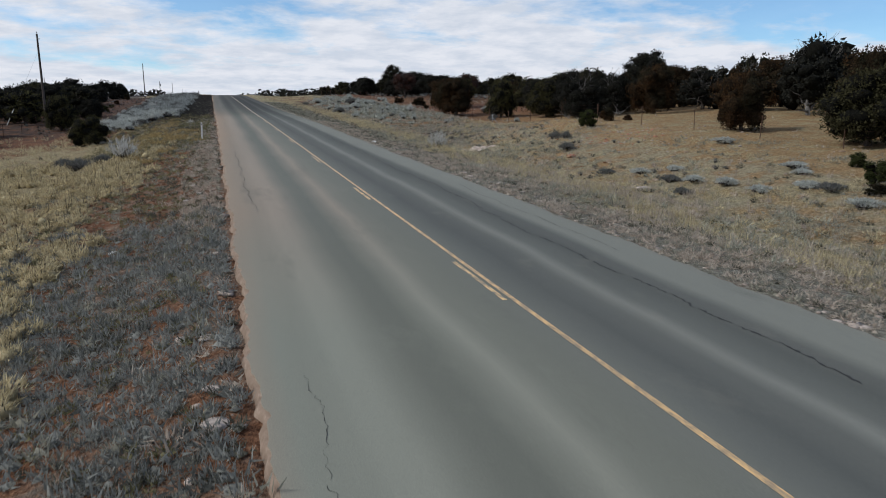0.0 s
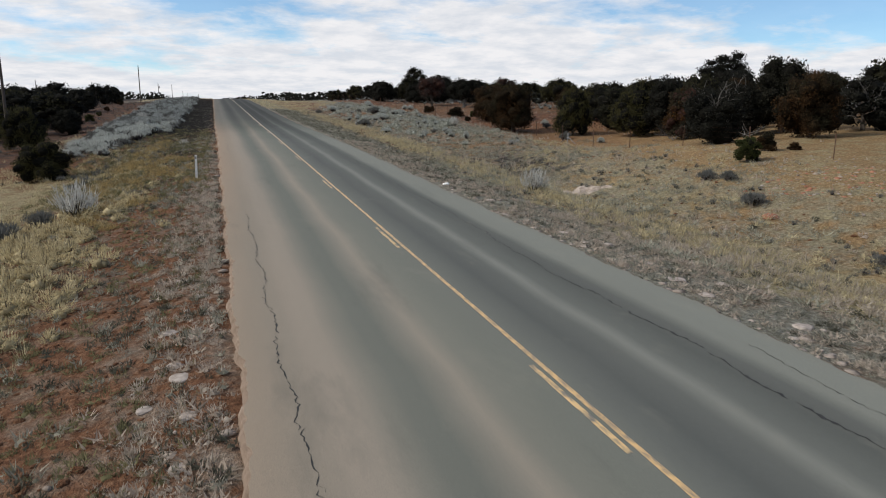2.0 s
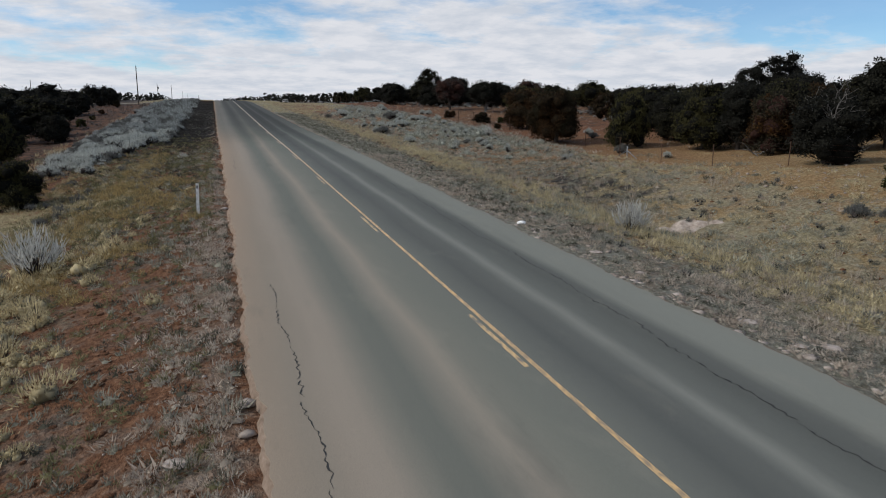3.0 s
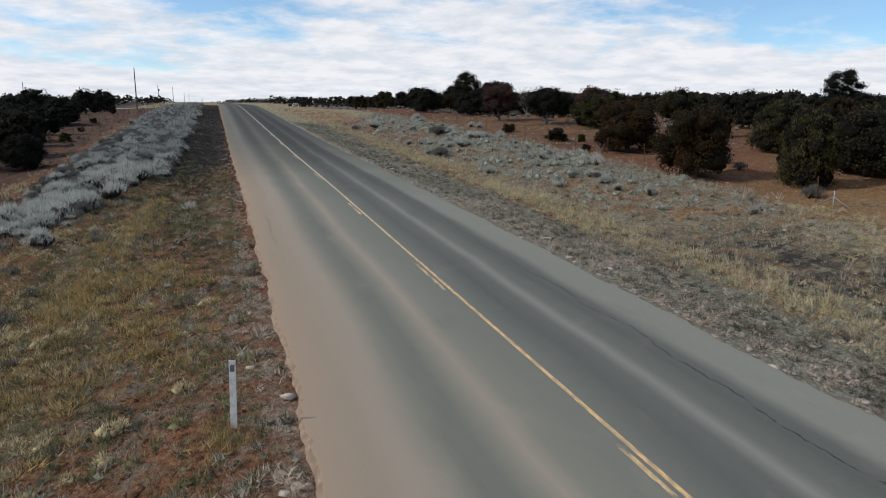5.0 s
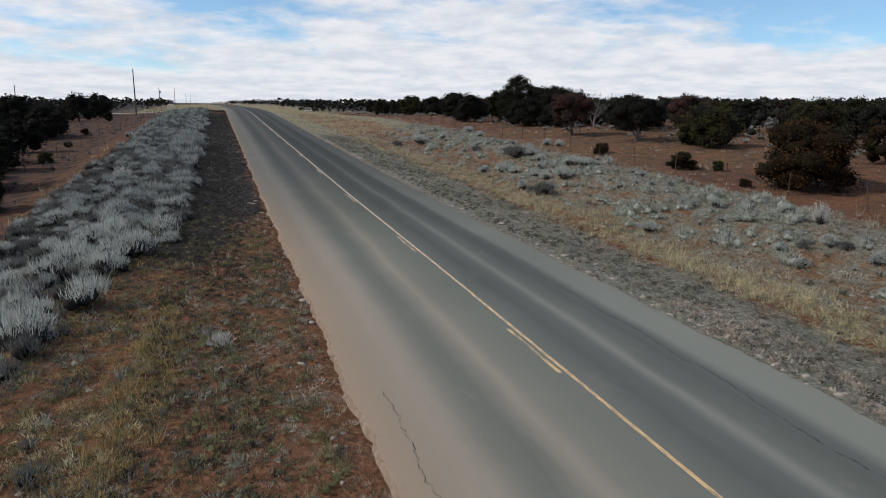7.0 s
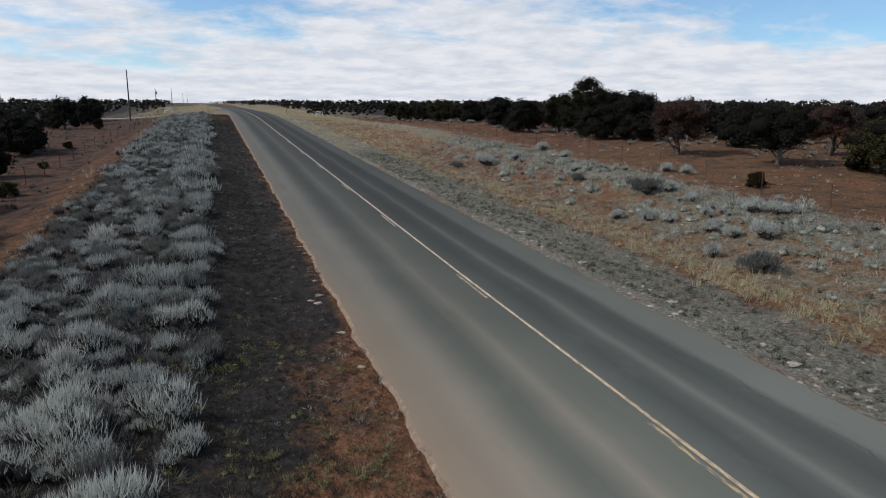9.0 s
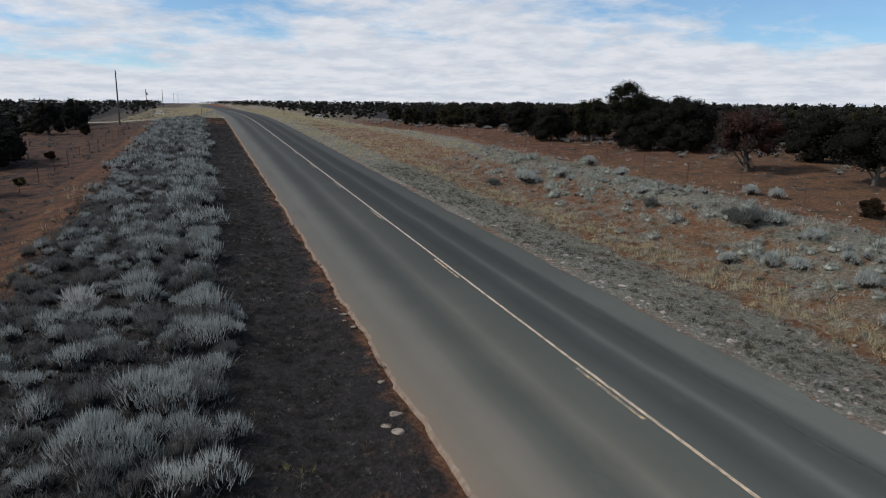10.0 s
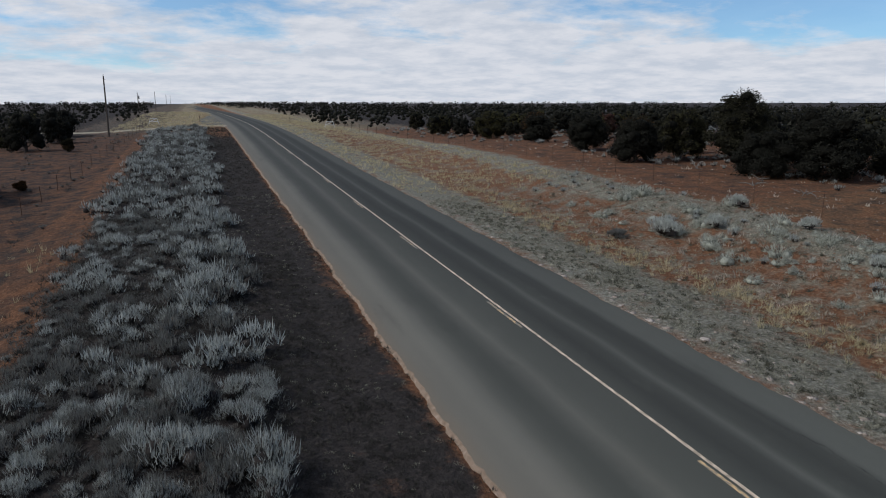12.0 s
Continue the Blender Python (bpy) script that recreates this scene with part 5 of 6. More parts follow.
x, y = field(rng, 700, -14, -9.2, 36, 60, lambda x, y: 0.3 + 0.7 * patchy(x, y, 0.9, 5.0))
stuff("verge_grass", scatter(fuzzy, x, y, rng.uniform(0.3, 0.6, len(x)), rng), olive_blade, "tall olive grass beside the sage", "grass")
x, y = field(rng, 900, -14, -9.4, 36, 60, lambda x, y: 0.2 + 0.8 * patchy(x, y, 0.9, 1.0))
stuff("straw_grass", scatter(fuzzy, x, y, rng.uniform(0.25, 0.55, len(x)), rng), straw_blade, "tall dry grass beside the sage", "grass")
x, y = field(rng, 3200, 7.8, 20, -8, 52, lambda x, y: (0.03 + 0.95 * patchy(x, y, 0.35, 2.5) ** 2) * off_mound(x, y))
stuff("straw_grass", scatter(tall, x, y, rng.uniform(0.18, 0.42, len(x)), rng), pale_blade, "patches of tall bleached grass below the slope", "grass")
x, y = field(rng, 2400, 5.6, 9.2, 40, 135, lambda x, y: 0.2 + 0.8 * patchy(x, y, 1.0, 5.0))
stuff("verge_grass", scatter(low, x, y, rng.uniform(0.15, 0.4, len(x)), rng), grey_blade, "low grey grass beside the road", "grass")
x, y = field(rng, 3200, 10.5, 19.5, 48, 138, lambda x, y: np.interp(y, [85, 100], [1.0, 0.45]) * (0.1 + 0.9 * patchy(x, y, 0.8, 3.0) ** 2) * np.interp(x, [10.5, 14, 17], [0.6, 0.3, 0.8]))
stuff("berm_grass", scatter(thin, x, y, rng.uniform(0.18, 0.42, len(x)), rng), pale_blade, "short bleached grass on the berm", "grass")
x, y = field(rng, 4600, 5.5, 8.8, 30, 132, lambda x, y: (0.15 + 0.85 * patchy(x, y, 1.1, 1.7)) * np.clip((9 - x) / 1.5, 0, 1))
stuff("verge_grass", scatter(clumps, x, y, rng.uniform(0.12, 0.36, len(x)), rng), weed_blade, "low grey-green weeds beside the road", "grass")
x, y = field(rng, 900, 5.5, 8.8, -8, 60, lambda x, y: 0.15 + 0.85 * patchy(x, y, 1.1, 3.7))
stuff("verge_grass", scatter(clumps, x, y, rng.uniform(0.12, 0.36, len(x)), rng), weed_blade, "low grey-green weeds beside the road", "grass")
x, y = field(rng, 2400, 8.5, 20, -6, 132, lambda x, y: (0.1 + 0.9 * patchy(x, y, 0.9, 0.7)) * 0.8 * off_mound(x, y))
stuff("berm_grass", scatter(clumps, x, y, rng.uniform(0.18, 0.5, len(x)), rng), weed_blade, "dull grey-green weeds dotted over the slope", "grass")
x, y = field(rng, 2000, 8.0, 20, -6, 132, lambda x, y: (0.1 + 0.9 * patchy(x, y, 0.8, 4.4)) * 0.8 * off_mound(x, y))
stuff("berm_grass", scatter(clumps + fuzzy, x, y, rng.uniform(0.2, 0.55, len(x)), rng), bleached_blade, "whitish dry grass clumps dotted over the slope", "grass")
x, y = field(rng, 1900, 8.6, 12.0, 26, 118, lambda x, y: np.interp(y, [66, 82], [1.0, 0.55]) * np.exp(-((x - 10.0) / 0.9) ** 2) * (0.25 + 0.75 * patchy(x, y, 0.6, 1.0)))
stuff("straw_grass", scatter(fuzzy, x, y, rng.uniform(0.35, 0.7, len(x)), rng), straw_blade, "pale yellow grass clumps along the ditch", "grass")
x, y = field(rng, 1500, 7.5, 18, -9, 44, lambda x, y: np.clip((patchy(x, y, 0.55, 1.3) - 0.5) * 3.5, 0.02, 1) * off_mound(x, y))
stuff("bunch_grass", scatter(fuzzy, x, y, rng.uniform(0.45, 1.0, len(x)), rng, 0.03, np.full(len(x), 0.75)), bunch_blade, "pale grey-green bunch grass in drifts below the mound", "grass")
x, y = field(rng, 900, 8.5, 17, -9, 44, lambda x, y: np.clip((patchy(x, y, 0.5, 4.3) - 0.5) * 3.5, 0.02, 1) * off_mound(x, y))
stuff("bunch_grass", scatter(fuzzy, x, y, rng.uniform(0.4, 0.9, len(x)), rng, 0.03, np.full(len(x), 0.75)), yellow_blade, "golden bunch grass in drifts below the mound", "grass")
x, y = -6.35 + rng.normal(0, 0.2, 26), 38.9 + rng.normal(0, 0.3, 26)
stuff("straw_grass", scatter(tall, x, y, rng.uniform(0.14, 0.32, len(x)), rng), gold_blade, "tuft of dry yellow grass round the marker post", "grass")
x, y = field(rng, 1800, -11.5, -6.6, 30, 52, lambda x, y: np.clip((patchy(x, y, 0.6, 0.4) - 0.45) * 3, 0.04, 1) * np.exp(-((x + 9.2) / 2.2) ** 2))
stuff("straw_grass", scatter(fuzzy, x, y, rng.uniform(0.35, 0.75, len(x)), rng, 0.03), gold_blade, "golden grass drifts on the verge", "grass")
x, y = field(rng, 3600, -13, -8, 38, 66, lambda x, y: np.exp(-((x - np.interp(y, [42, 50, 58, 66], [-10.9, -10.6, -9.7, -9.2])) / 0.55) ** 2) * (0.3 + 0.7 * patchy(x, y, 0.8, 3.0)))
stuff("straw_grass", scatter(fuzzy + tall[:2], x, y, rng.uniform(0.22, 0.5, len(x)), rng), gold_blade, "golden grass along the edge of the verge", "grass")
x, y = field(rng, 1500, -16, -8.6, 46, 72, lambda x, y: 0.15 + 0.85 * patchy(x, y, 0.8, 1.2) ** 2)
stuff("straw_grass", scatter(fuzzy, x, y, rng.uniform(0.2, 0.48, len(x)), rng), gold_blade, "golden grass between the first sage", "grass")
x, y = field(rng, 90, -15, -10.8, 43, 60, lambda x, y: 0.2 + 0.5 * patchy(x, y, 0.9, 2.0) ** 2)
SAGE_STRAYS = x, y
x, y = field(rng, 2400, 10.8, 20, 42, 96, lambda x, y: (0.12 + 0.88 * patchy(x, y, 0.9, 2.9)) * np.clip((98 - y) / 25, 0, 1))
stuff("bunch_grass", scatter(fuzzy, x, y, rng.uniform(0.2, 0.5, len(x)), rng), bunch_blade, "pale grey-green bunch grass over the berm", "grass")
x, y = field(rng, 1000, -10.5, -5.8, 32, 66, lambda x, y: 0.1 + 0.9 * patchy(x, y, 1.1, 0.6) ** 2)
stuff("bunch_grass", scatter(fuzzy, x, y, rng.uniform(0.15, 0.36, len(x)), rng), bunch_blade, "grey-green bunch grass on the verge", "grass")
# sage: dense on the left bank
def sage_bush(seed, leaves, width, length, lobes=6):
    """Leaves and woody heart of a round unit bush, the heart's dark lumps painting its base shade: several small domes
    with fine upright leaves.
    """
    rng = np.random.default_rng(seed)
    a = 2.4 * np.arange(lobes) + rng.uniform(-.4, .4, lobes)
    r = 0.30 * np.sqrt((np.arange(lobes) + 0.2) / lobes) * rng.uniform(0.8, 1.15, lobes)
    c = np.stack([r * np.cos(a), r * np.sin(a), rng.uniform(0.22, 0.40, lobes) - 0.35 * r], 1)
    k = rng.integers(0, lobes, leaves)
    d = rng.normal(0, 1, (leaves, 3))
    d[:, 2] = np.abs(d[:, 2]) + 0.05
    d /= np.linalg.norm(d, axis=1)[:, None]
    p = c[k] + d * (0.19 * rng.uniform(0.5, 1.0, leaves))[:, None]
    p[:, 2] = np.maximum(p[:, 2] - 0.05, 0.04)
    way = d * 0.45 + rng.normal(0, 0.18, (leaves, 3)) + np.array([0, 0, 0.80])
    way /= np.linalg.norm(way, axis=1)[:, None]
    side = np.cross(way, rng.normal(0, 1, (leaves, 3)))
    side /= np.linalg.norm(side, axis=1)[:, None] + 1e-6
    s = rng.uniform(0.6, 1.4, leaves)[:, None]
    leaf = np.stack([p - side * width * s, p + side * width * s, p + way * length * s], 1).reshape(-1, 3)
    hearts = [blob(rng, (*q[:2], q[2] * 0.6), 0.10 if leaves < 200 else 0.13, 1.0) for q in c[:2 if leaves < 200 else 4]]
    return (leaf, np.arange(3 * leaves).reshape(-1, 3)), join(spray(seed, 10, 1)[1], *hearts)


shrubs = [sage_bush(s, 480, 0.0062, 0.135, 8) for s in range(40, 46)]
medium = [sage_bush(s, 170, 0.012, 0.15, 6) for s in range(46, 50)]
small = [sage_bush(s, 56, 0.027, 0.18, 4) for s in range(50, 54)]


def sage_field(name, x, y, size, rng, leaf, label, kinds):
    seed = int(rng.integers(1 << 30))
    for k, (nm, mat) in enumerate(((name, leaf), (name + "_stems", twig_shade))):
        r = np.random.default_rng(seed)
        stuff(nm, scatter([s[k] for s in kinds], x, y, size, r, 0.03), mat, label if k == 0 else "dark woody stems under the sage, darkened for base shade", "shrub")


rng = np.random.default_rng(33)
sage_field("sagebrush", *SAGE_STRAYS, rng.uniform(0.4, 0.95, len(SAGE_STRAYS[0])), rng, sage_dim, "stray grey sagebrush on the grassy bank", medium)


def bank(x, y):
    left = np.interp(y, [40, 55, 80, 120, 215], [-14, -16.5, -17.2, -17.5, -18])
    start = np.interp(x, [-17, -14, -12, -11, -9], [57, 55, 58, 66, 76])
    return np.clip((x - left) / 1.5, 0, 1) * np.clip((-8.9 + 0.35 * np.sin(0.5 * y) - x) / 0.5, 0, 1) * np.clip((y - start) / 9, 0, 1)


x, y = field(rng, 4600, -17.5, -8.6, 46, 132, lambda x, y: bank(x, y) * (0.45 + 0.55 * patchy(x, y, 0.7)) * np.where(y < 82, np.clip(0.25 + 1.3 * patchy(x, y, 0.9, 2.4), 0, 1), 1) * np.interp(x, [-13.5, -12.5], [1.0, 0.62]) * np.where(y > 92, np.interp(x, [-15.5, -12.5], [0.65, 1.0]), 1))
s = np.clip(rng.lognormal(-0.02, 0.36, len(x)), 0.35, 1.8) * np.interp(x + np.interp(y, [64, 76], [4.0, 0.0]), [-17, -13, -12, -9], [0.72, 0.76, 1.0, 1.12])
pick, near = rng.uniform(size=len(x)) < np.interp(x + np.interp(y, [64, 76], [4.0, 0.0]), [-16, -13, -12], [0.45, 0.5, 0.8]) * np.interp(y, [70, 88, 98], [1.0, 0.75, 0.6]), y < 105
early = y < 76 + 9 * patchy(x, y, 0.5)
for chosen, kinds, pale in ((near & early, shrubs, pale_sage), (near & ~early, shrubs, sage_leaf), (~near, medium, sage_leaf)):
    a, b = chosen & pick, chosen & ~pick
    sage_field("sagebrush", x[a], y[a], s[a], rng, pale, "pale grey-green sagebrush covering the bank", kinds)
    sage_field("sagebrush", x[b], y[b], s[b] * 0.85, rng, sage_dim, "dull grey sagebrush covering the bank", kinds)
x, y = field(rng, 6800, -18, -8.8, 48, 132, lambda x, y: np.clip(bank(x, y) + 0.1, 0, 1))
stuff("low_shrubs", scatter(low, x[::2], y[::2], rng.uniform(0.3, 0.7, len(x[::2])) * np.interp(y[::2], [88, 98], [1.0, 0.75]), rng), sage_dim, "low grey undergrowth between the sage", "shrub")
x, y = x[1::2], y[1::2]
# low plants whose dark colour also stands for the shaded gaps
stuff("low_shrubs", scatter(low, x, y, rng.uniform(0.25, 0.6, len(x)), rng), dark_blade, "dark undergrowth between the sage, deepened for shaded gaps", "shrub")
x, y = field(rng, 1900, -18, -8.6, 132, 222, lambda x, y: bank(x, y) * (0.5 + 0.5 * patchy(x, y, 0.5)))
s = np.clip(rng.lognormal(0.0, 0.3, len(x)), 0.4, 1.7)
pick = rng.uniform(size=len(x)) < 0.55
sage_field("sagebrush", x[pick], y[pick], s[pick], rng, sage_leaf, "pale grey-green sagebrush on the far bank", small)
sage_field("sagebrush", x[~pick], y[~pick], s[~pick], rng, sage_dim, "dull grey sagebrush on the far bank", small)
x, y = field(rng, 500, 10.5, 20.5, 52, 135, lambda x, y: np.exp(-((x - 16.2) / 2.4) ** 2) * np.clip((y - 50) / 22, 0, 1) * (0.2 + 0.8 * patchy(x, y, 0.6, 4.0)))
sage_field("sagebrush", x, y, rng.uniform(0.3, 0.95, len(x)), rng, sage_leaf, "small grey sagebrush scattered over the berm", medium)
x, y = field(rng, 700, 7.5, 20, 12, 60, lambda x, y: 0.1 + 0.4 * patchy(x, y, 0.6, 2.0) ** 2)
sage_field("sagebrush", x, y, rng.uniform(0.2, 0.5, len(x)), rng, sage_dim, "small grey shrubs scattered over the slope", small)
x, y = field(rng, 1400, 22, 75, 55, 215, lambda x, y: np.clip((x - np.interp(y, [50, 90, 110, 150, 215], [30, 35, 31, 24.5, 19])) / 4, 0, 1))
sage_field("sagebrush", x, y, rng.uniform(0.5, 1.2, len(x)), rng, sage_leaf, "grey sagebrush under the trees", small)
x, y = field(rng, 800, -60, -19, 50, 220, lambda x, y: 0.2 + 0.4 * patchy(x, y, 0.4, 3.0))
sage_field("sagebrush", x, y, rng.uniform(0.3, 0.8, len(x)), rng, sage_dim, "dull grey shrubs on the lower plain", small)
x, y = field(rng, 1150, -17, -8.2, -8, 36, lambda x, y: np.clip((-8.4 - x) / 2.0, 0.05, 1) * (0.25 + 0.75 * patchy(x, y, 0.7, 1.0)))


def dome(seed):
    """A rounded bush: a closed heart under a coat of short upright leaves."""
    rng = np.random.default_rng(seed)
    hearts = [blob(rng, (rng.uniform(-.2, .2), rng.uniform(-.2, .2), 0.10), rng.uniform(0.13, 0.19), 0.85) for _ in range(4)]
    v, f = cushion(seed, 260, 0.016, 0.13)
    v[:, 2] *= 1.15
    return join((v, f), *hearts)


domes = [(dome(s), spray(s, 12, 1)[1]) for s in range(70, 74)]
sage_field("rabbitbrush", x, y, rng.uniform(0.5, 1.15, len(x)), rng, yellow_blade, "yellow rabbitbrush domes on the grassy slope", domes)
x, y = field(rng, 900, 10.8, 19.5, 56, 128, lambda x, y: np.exp(-((x - 15.4) / 2.6) ** 2) * (0.25 + 0.75 * patchy(x, y, 0.7, 4.0)))
sage_field("sagebrush", x, y, np.clip(rng.lognormal(-0.35, 0.35, len(x)), 0.35, 1.4), rng, berm_leaf, "rounded pale green-grey sagebrush dotted over the berm", domes)
x, y = field(rng, 110, -12.5, -6.8, 22, 48, lambda x, y: 0.15 + 0.6 * patchy(x, y, 0.7, 2.0) ** 2)
sage_field("rabbitbrush", x, y, rng.uniform(0.3, 0.7, len(x)), rng, yellow_blade, "small yellow rabbitbrush on the verge", domes)


# single shrubs that stand out
def shrub_master(name, seed, leaf, label, shoots=60, leaves=7, upright=0.9):
    a, b = spray(seed, shoots, leaves, width=0.010, length=0.19, upright=upright) if upright > 1 else sage_bush(seed, 1100, 0.0095, 0.12, 10)
    t = thing(name, label, "shrub", "shrubs beside the road")
    part("foliage", mesh_of("foliage", *a, leaf), t)
    part("stem_tangle", mesh_of("stem_tangle", *b, twig_shade), t)
    return t


bush = {"grey": [shrub_master("sagebrush_shrub", s, pale_sage, "rounded pale grey sagebrush on red earth") for s in (61, 62, 63)],
        "dull": [shrub_master("sagebrush_shrub", s, sage_dim, "rounded dull grey sagebrush on red earth") for s in (64, 65)],
        "white": [shrub_master("rabbitbrush_shrub", s, rabbit_leaf, "bushy whitish rabbitbrush with upright stems", 80, 8, 1.6) for s in (66, 67)]}
spent = set()


def shrub(kind, x, y, h, w):
    ob = random.choice(bush[kind])
    m = pose(x, y, gz(x, y) - 0.03, 0, 0, random.uniform(0, 360))
    if ob.name in spent:
        ob = copy_thing(ob, m)
    else:
        spent.add(ob.name)
        ob.matrix_basis = m
    ob.scale = (w * 1.1, w * 1.1, h / 0.58)


shrubs_on_slope = [
    ("dull", 17.1, 5.9, 0.4, 1.4), ("grey", 16.4, 3.7, 0.4, 1.4), ("grey", 17.0, 6.9, 0.4, 1.2), ("grey", 19.1, 9.8, 0.35, 1.5), ("grey", 15.6, 9.9, 0.4, 1.2), ("dull", 15.0, 13.0, 0.4, 1.2),
    ("grey", 15.2, 15.8, 0.4, 1.4), ("grey", 15.8, 8.2, 0.4, 1.2), ("grey", 15.2, 11.6, 0.4, 1.2), ("grey", 21.9, 17.8, 0.4, 1.6), ("dull", 14.4, 17.6, 0.4, 1.2), ("grey", 16.2, 14.4, 0.35, 1.0),
    ("grey", 18.4, 8.6, 0.35, 1.0), ("dull", 13.9, 10.6, 0.35, 0.9), ("dull", 17.9, 30.7, 0.6, 1.1), ("dull", 18.1, 29.4, 0.55, 0.9), ("dull", 16.2, 25.6, 0.65, 1.4), ("white", 10.2, 34.2, 0.9, 1.5),
    ("white", -11.0, 34.4, 1.1, 1.9), ("dull", -12.2, 33.5, 0.8, 1.3), ("dull", -13.2, 31.2, 0.9, 1.9), ("dull", -14.2, 33.0, 0.8, 1.5),
]
shrubs_by_cutting = [
    ("grey", 15.8, 72.8, 0.6, 0.9), ("grey", 16.6, 71.7, 0.5, 0.7), ("grey", 17.7, 70.3, 0.6, 0.9), ("white", 17.4, 67.9, 0.7, 0.8), ("grey", 13.8, 66.3, 0.5, 0.7), ("grey", 15.7, 65.8, 0.5, 0.8),
    ("dull", 15.7, 64.9, 0.45, 0.7), ("grey", 15.2, 63.0, 0.6, 0.7), ("grey", 14.6, 60.7, 0.5, 0.7), ("grey", 15.3, 58.8, 0.8, 0.6), ("grey", 11.5, 71.9, 0.6, 1.2), ("white", -7.6, 62.4, 0.35, 0.7),
    ("dull", 14.6, 65.9, 0.4, 0.8),
]
shrubs_on_berm = [
    ("grey", 12.4, 92.1, 0.8, 0.8), ("grey", 13.1, 91.3, 0.6, 1.1), ("grey", 14.7, 90.4, 0.6, 0.8), ("grey", 13.4, 88.4, 0.7, 1.2), ("grey", 16.5, 89.2, 0.8, 1.5), ("grey", 17.0, 88.1, 0.7, 1.6),
    ("grey", 14.3, 86.0, 0.9, 1.6), ("grey", 13.6, 87.2, 0.6, 1.2), ("grey", 11.2, 85.5, 0.7, 0.9), ("dull", 11.4, 83.0, 1.0, 1.8), ("white", -12.4, 79.5, 0.6, 0.9),
]
shrubs_far = [
    ("grey", 13.3, 117.2, 1.2, 2.4), ("grey", 15.5, 115.9, 0.8, 1.3), ("grey", 19.4, 118.6, 0.8, 1.4), ("grey", 18.3, 112.4, 0.7, 1.3), ("grey", 16.0, 106.6, 0.6, 1.0), ("dull", 14.8, 103.9, 0.7, 1.1),
    ("dull", 15.8, 97.1, 1.0, 2.2), ("grey", 16.6, 96.2, 0.7, 1.2), ("grey", 11.6, 93.6, 0.7, 0.9), ("grey", 16.0, 93.3, 0.6, 1.2), ("dull", 15.6, 97.9, 0.9, 1.4), ("grey", 11.6, 93.9, 0.6, 0.7),
    ("white", -13.4, 93.5, 0.7, 1.2), ("grey", 26.6, 66.8, 0.7, 1.0), ("dull", 25.6, 64.2, 0.6, 1.0), ("dull", 23.3, 56.0, 0.8, 1.3), ("grey", 24.2, 51.6, 0.5, 0.8), ("grey", 21.8, 103.7, 0.7, 1.2), ("grey", 22.2, 102.0, 0.7, 1.2), ("dull", 11.2, 118.6, 0.7, 1.3),
]
for kind, x, y, h, w in shrubs_on_slope + shrubs_by_cutting + shrubs_on_berm + shrubs_far:
    shrub(kind, x, y, h, w)


# stones
def stone_arrays(seed, flat=0.5, sub=3):
    rng = np.random.default_rng(seed)
    bm = bmesh.new()
    bmesh.ops.create_icosphere(bm, subdivisions=sub, radius=0.5)
    push = rng.normal(0, 1, (5, 3))
    for v in bm.verts:
        d = v.co.normalized()
        k = 1 + 0.16 * sum(math.sin(3 * d.dot(Vector(p))) for p in push) / 2
        v.co = Vector((d.x * 0.5 * k, d.y * 0.5 * k * 0.8, d.z * 0.5 * k * flat))
    v = np.array([tuple(q.co) for q in bm.verts])
    f = np.array([[q.index for q in t.verts] for t in bm.faces])
    bm.free()
    return v, f


stones = [stone_arrays(s, 0.5, 1) for s in range(6)]
rng = np.random.default_rng(44)
x = np.concatenate([rng.uniform(19, 42, 1100), rng.uniform(5.1, 6.6, 400), -5.15 - rng.gamma(1.5, 0.5, 260), rng.uniform(7, 26, 600), rng.uniform(-12, -6, 300), rng.normal(20.5, 2.5, 420)])
y = np.concatenate([rng.uniform(50, 150, 1100), rng.uniform(-10, 135, 400), rng.uniform(-14, 62, 260), rng.uniform(-5, 130, 600), rng.uniform(-14, 70, 300), rng.normal(28, 6, 420)])
x = verge_creep(x, y)
stuff("roadside_gravel", scatter(stones, x, y, np.clip(rng.lognormal(-2.5, 0.5, len(x)), 0.04, 0.3) * np.where(x < 0, 0.55, 1.0), rng, -0.005), pale_stone, "pale pinkish stones strewn along the road edge", "gravel")


x, y = np.concatenate([rng.normal(20.5, 2.2, 260), rng.uniform(14, 27, 160)]), np.concatenate([rng.normal(29, 5, 260), rng.uniform(5, 45, 160)])
stuff("rock_scatter", scatter([stone_arrays(s, 0.45, 1) for s in range(30, 35)], x, y, np.clip(rng.lognormal(-2.0, 0.5, len(x)), 0.06, 0.42), rng, 0.02), ochre_rock, "broken pale rocks on the ochre slope", "rocks")
x, y = rng.normal(20.2, 1.4, 150), rng.normal(25.6, 1.7, 150)
stuff("rock_scatter", scatter([stone_arrays(s, 0.45, 1) for s in range(36, 39)], x, y, np.clip(rng.lognormal(-1.9, 0.45, len(x)), 0.06, 0.4), rng, 0.02), red_stone, "broken reddish rocks on the bare slope", "rocks")
x = np.concatenate([rng.uniform(-12, -5.8, 4200), rng.uniform(9, 19, 1400)])
y = np.concatenate([rng.uniform(4, 50, 4200), rng.uniform(20, 125, 1400)])
stuff("earth_clods", scatter([stone_arrays(s, 0.6, 1) for s in range(20, 24)], x, y, np.clip(rng.lognormal(-2.3, 0.4, len(x)), 0.05, 0.26), rng, 0.012), earth, "crumbly red earth clods on the verge", "earth")
x = np.concatenate([5.02 + rng.gamma(1.5, 0.35, 900), -rng.uniform(5.15, 6.1, 70)])
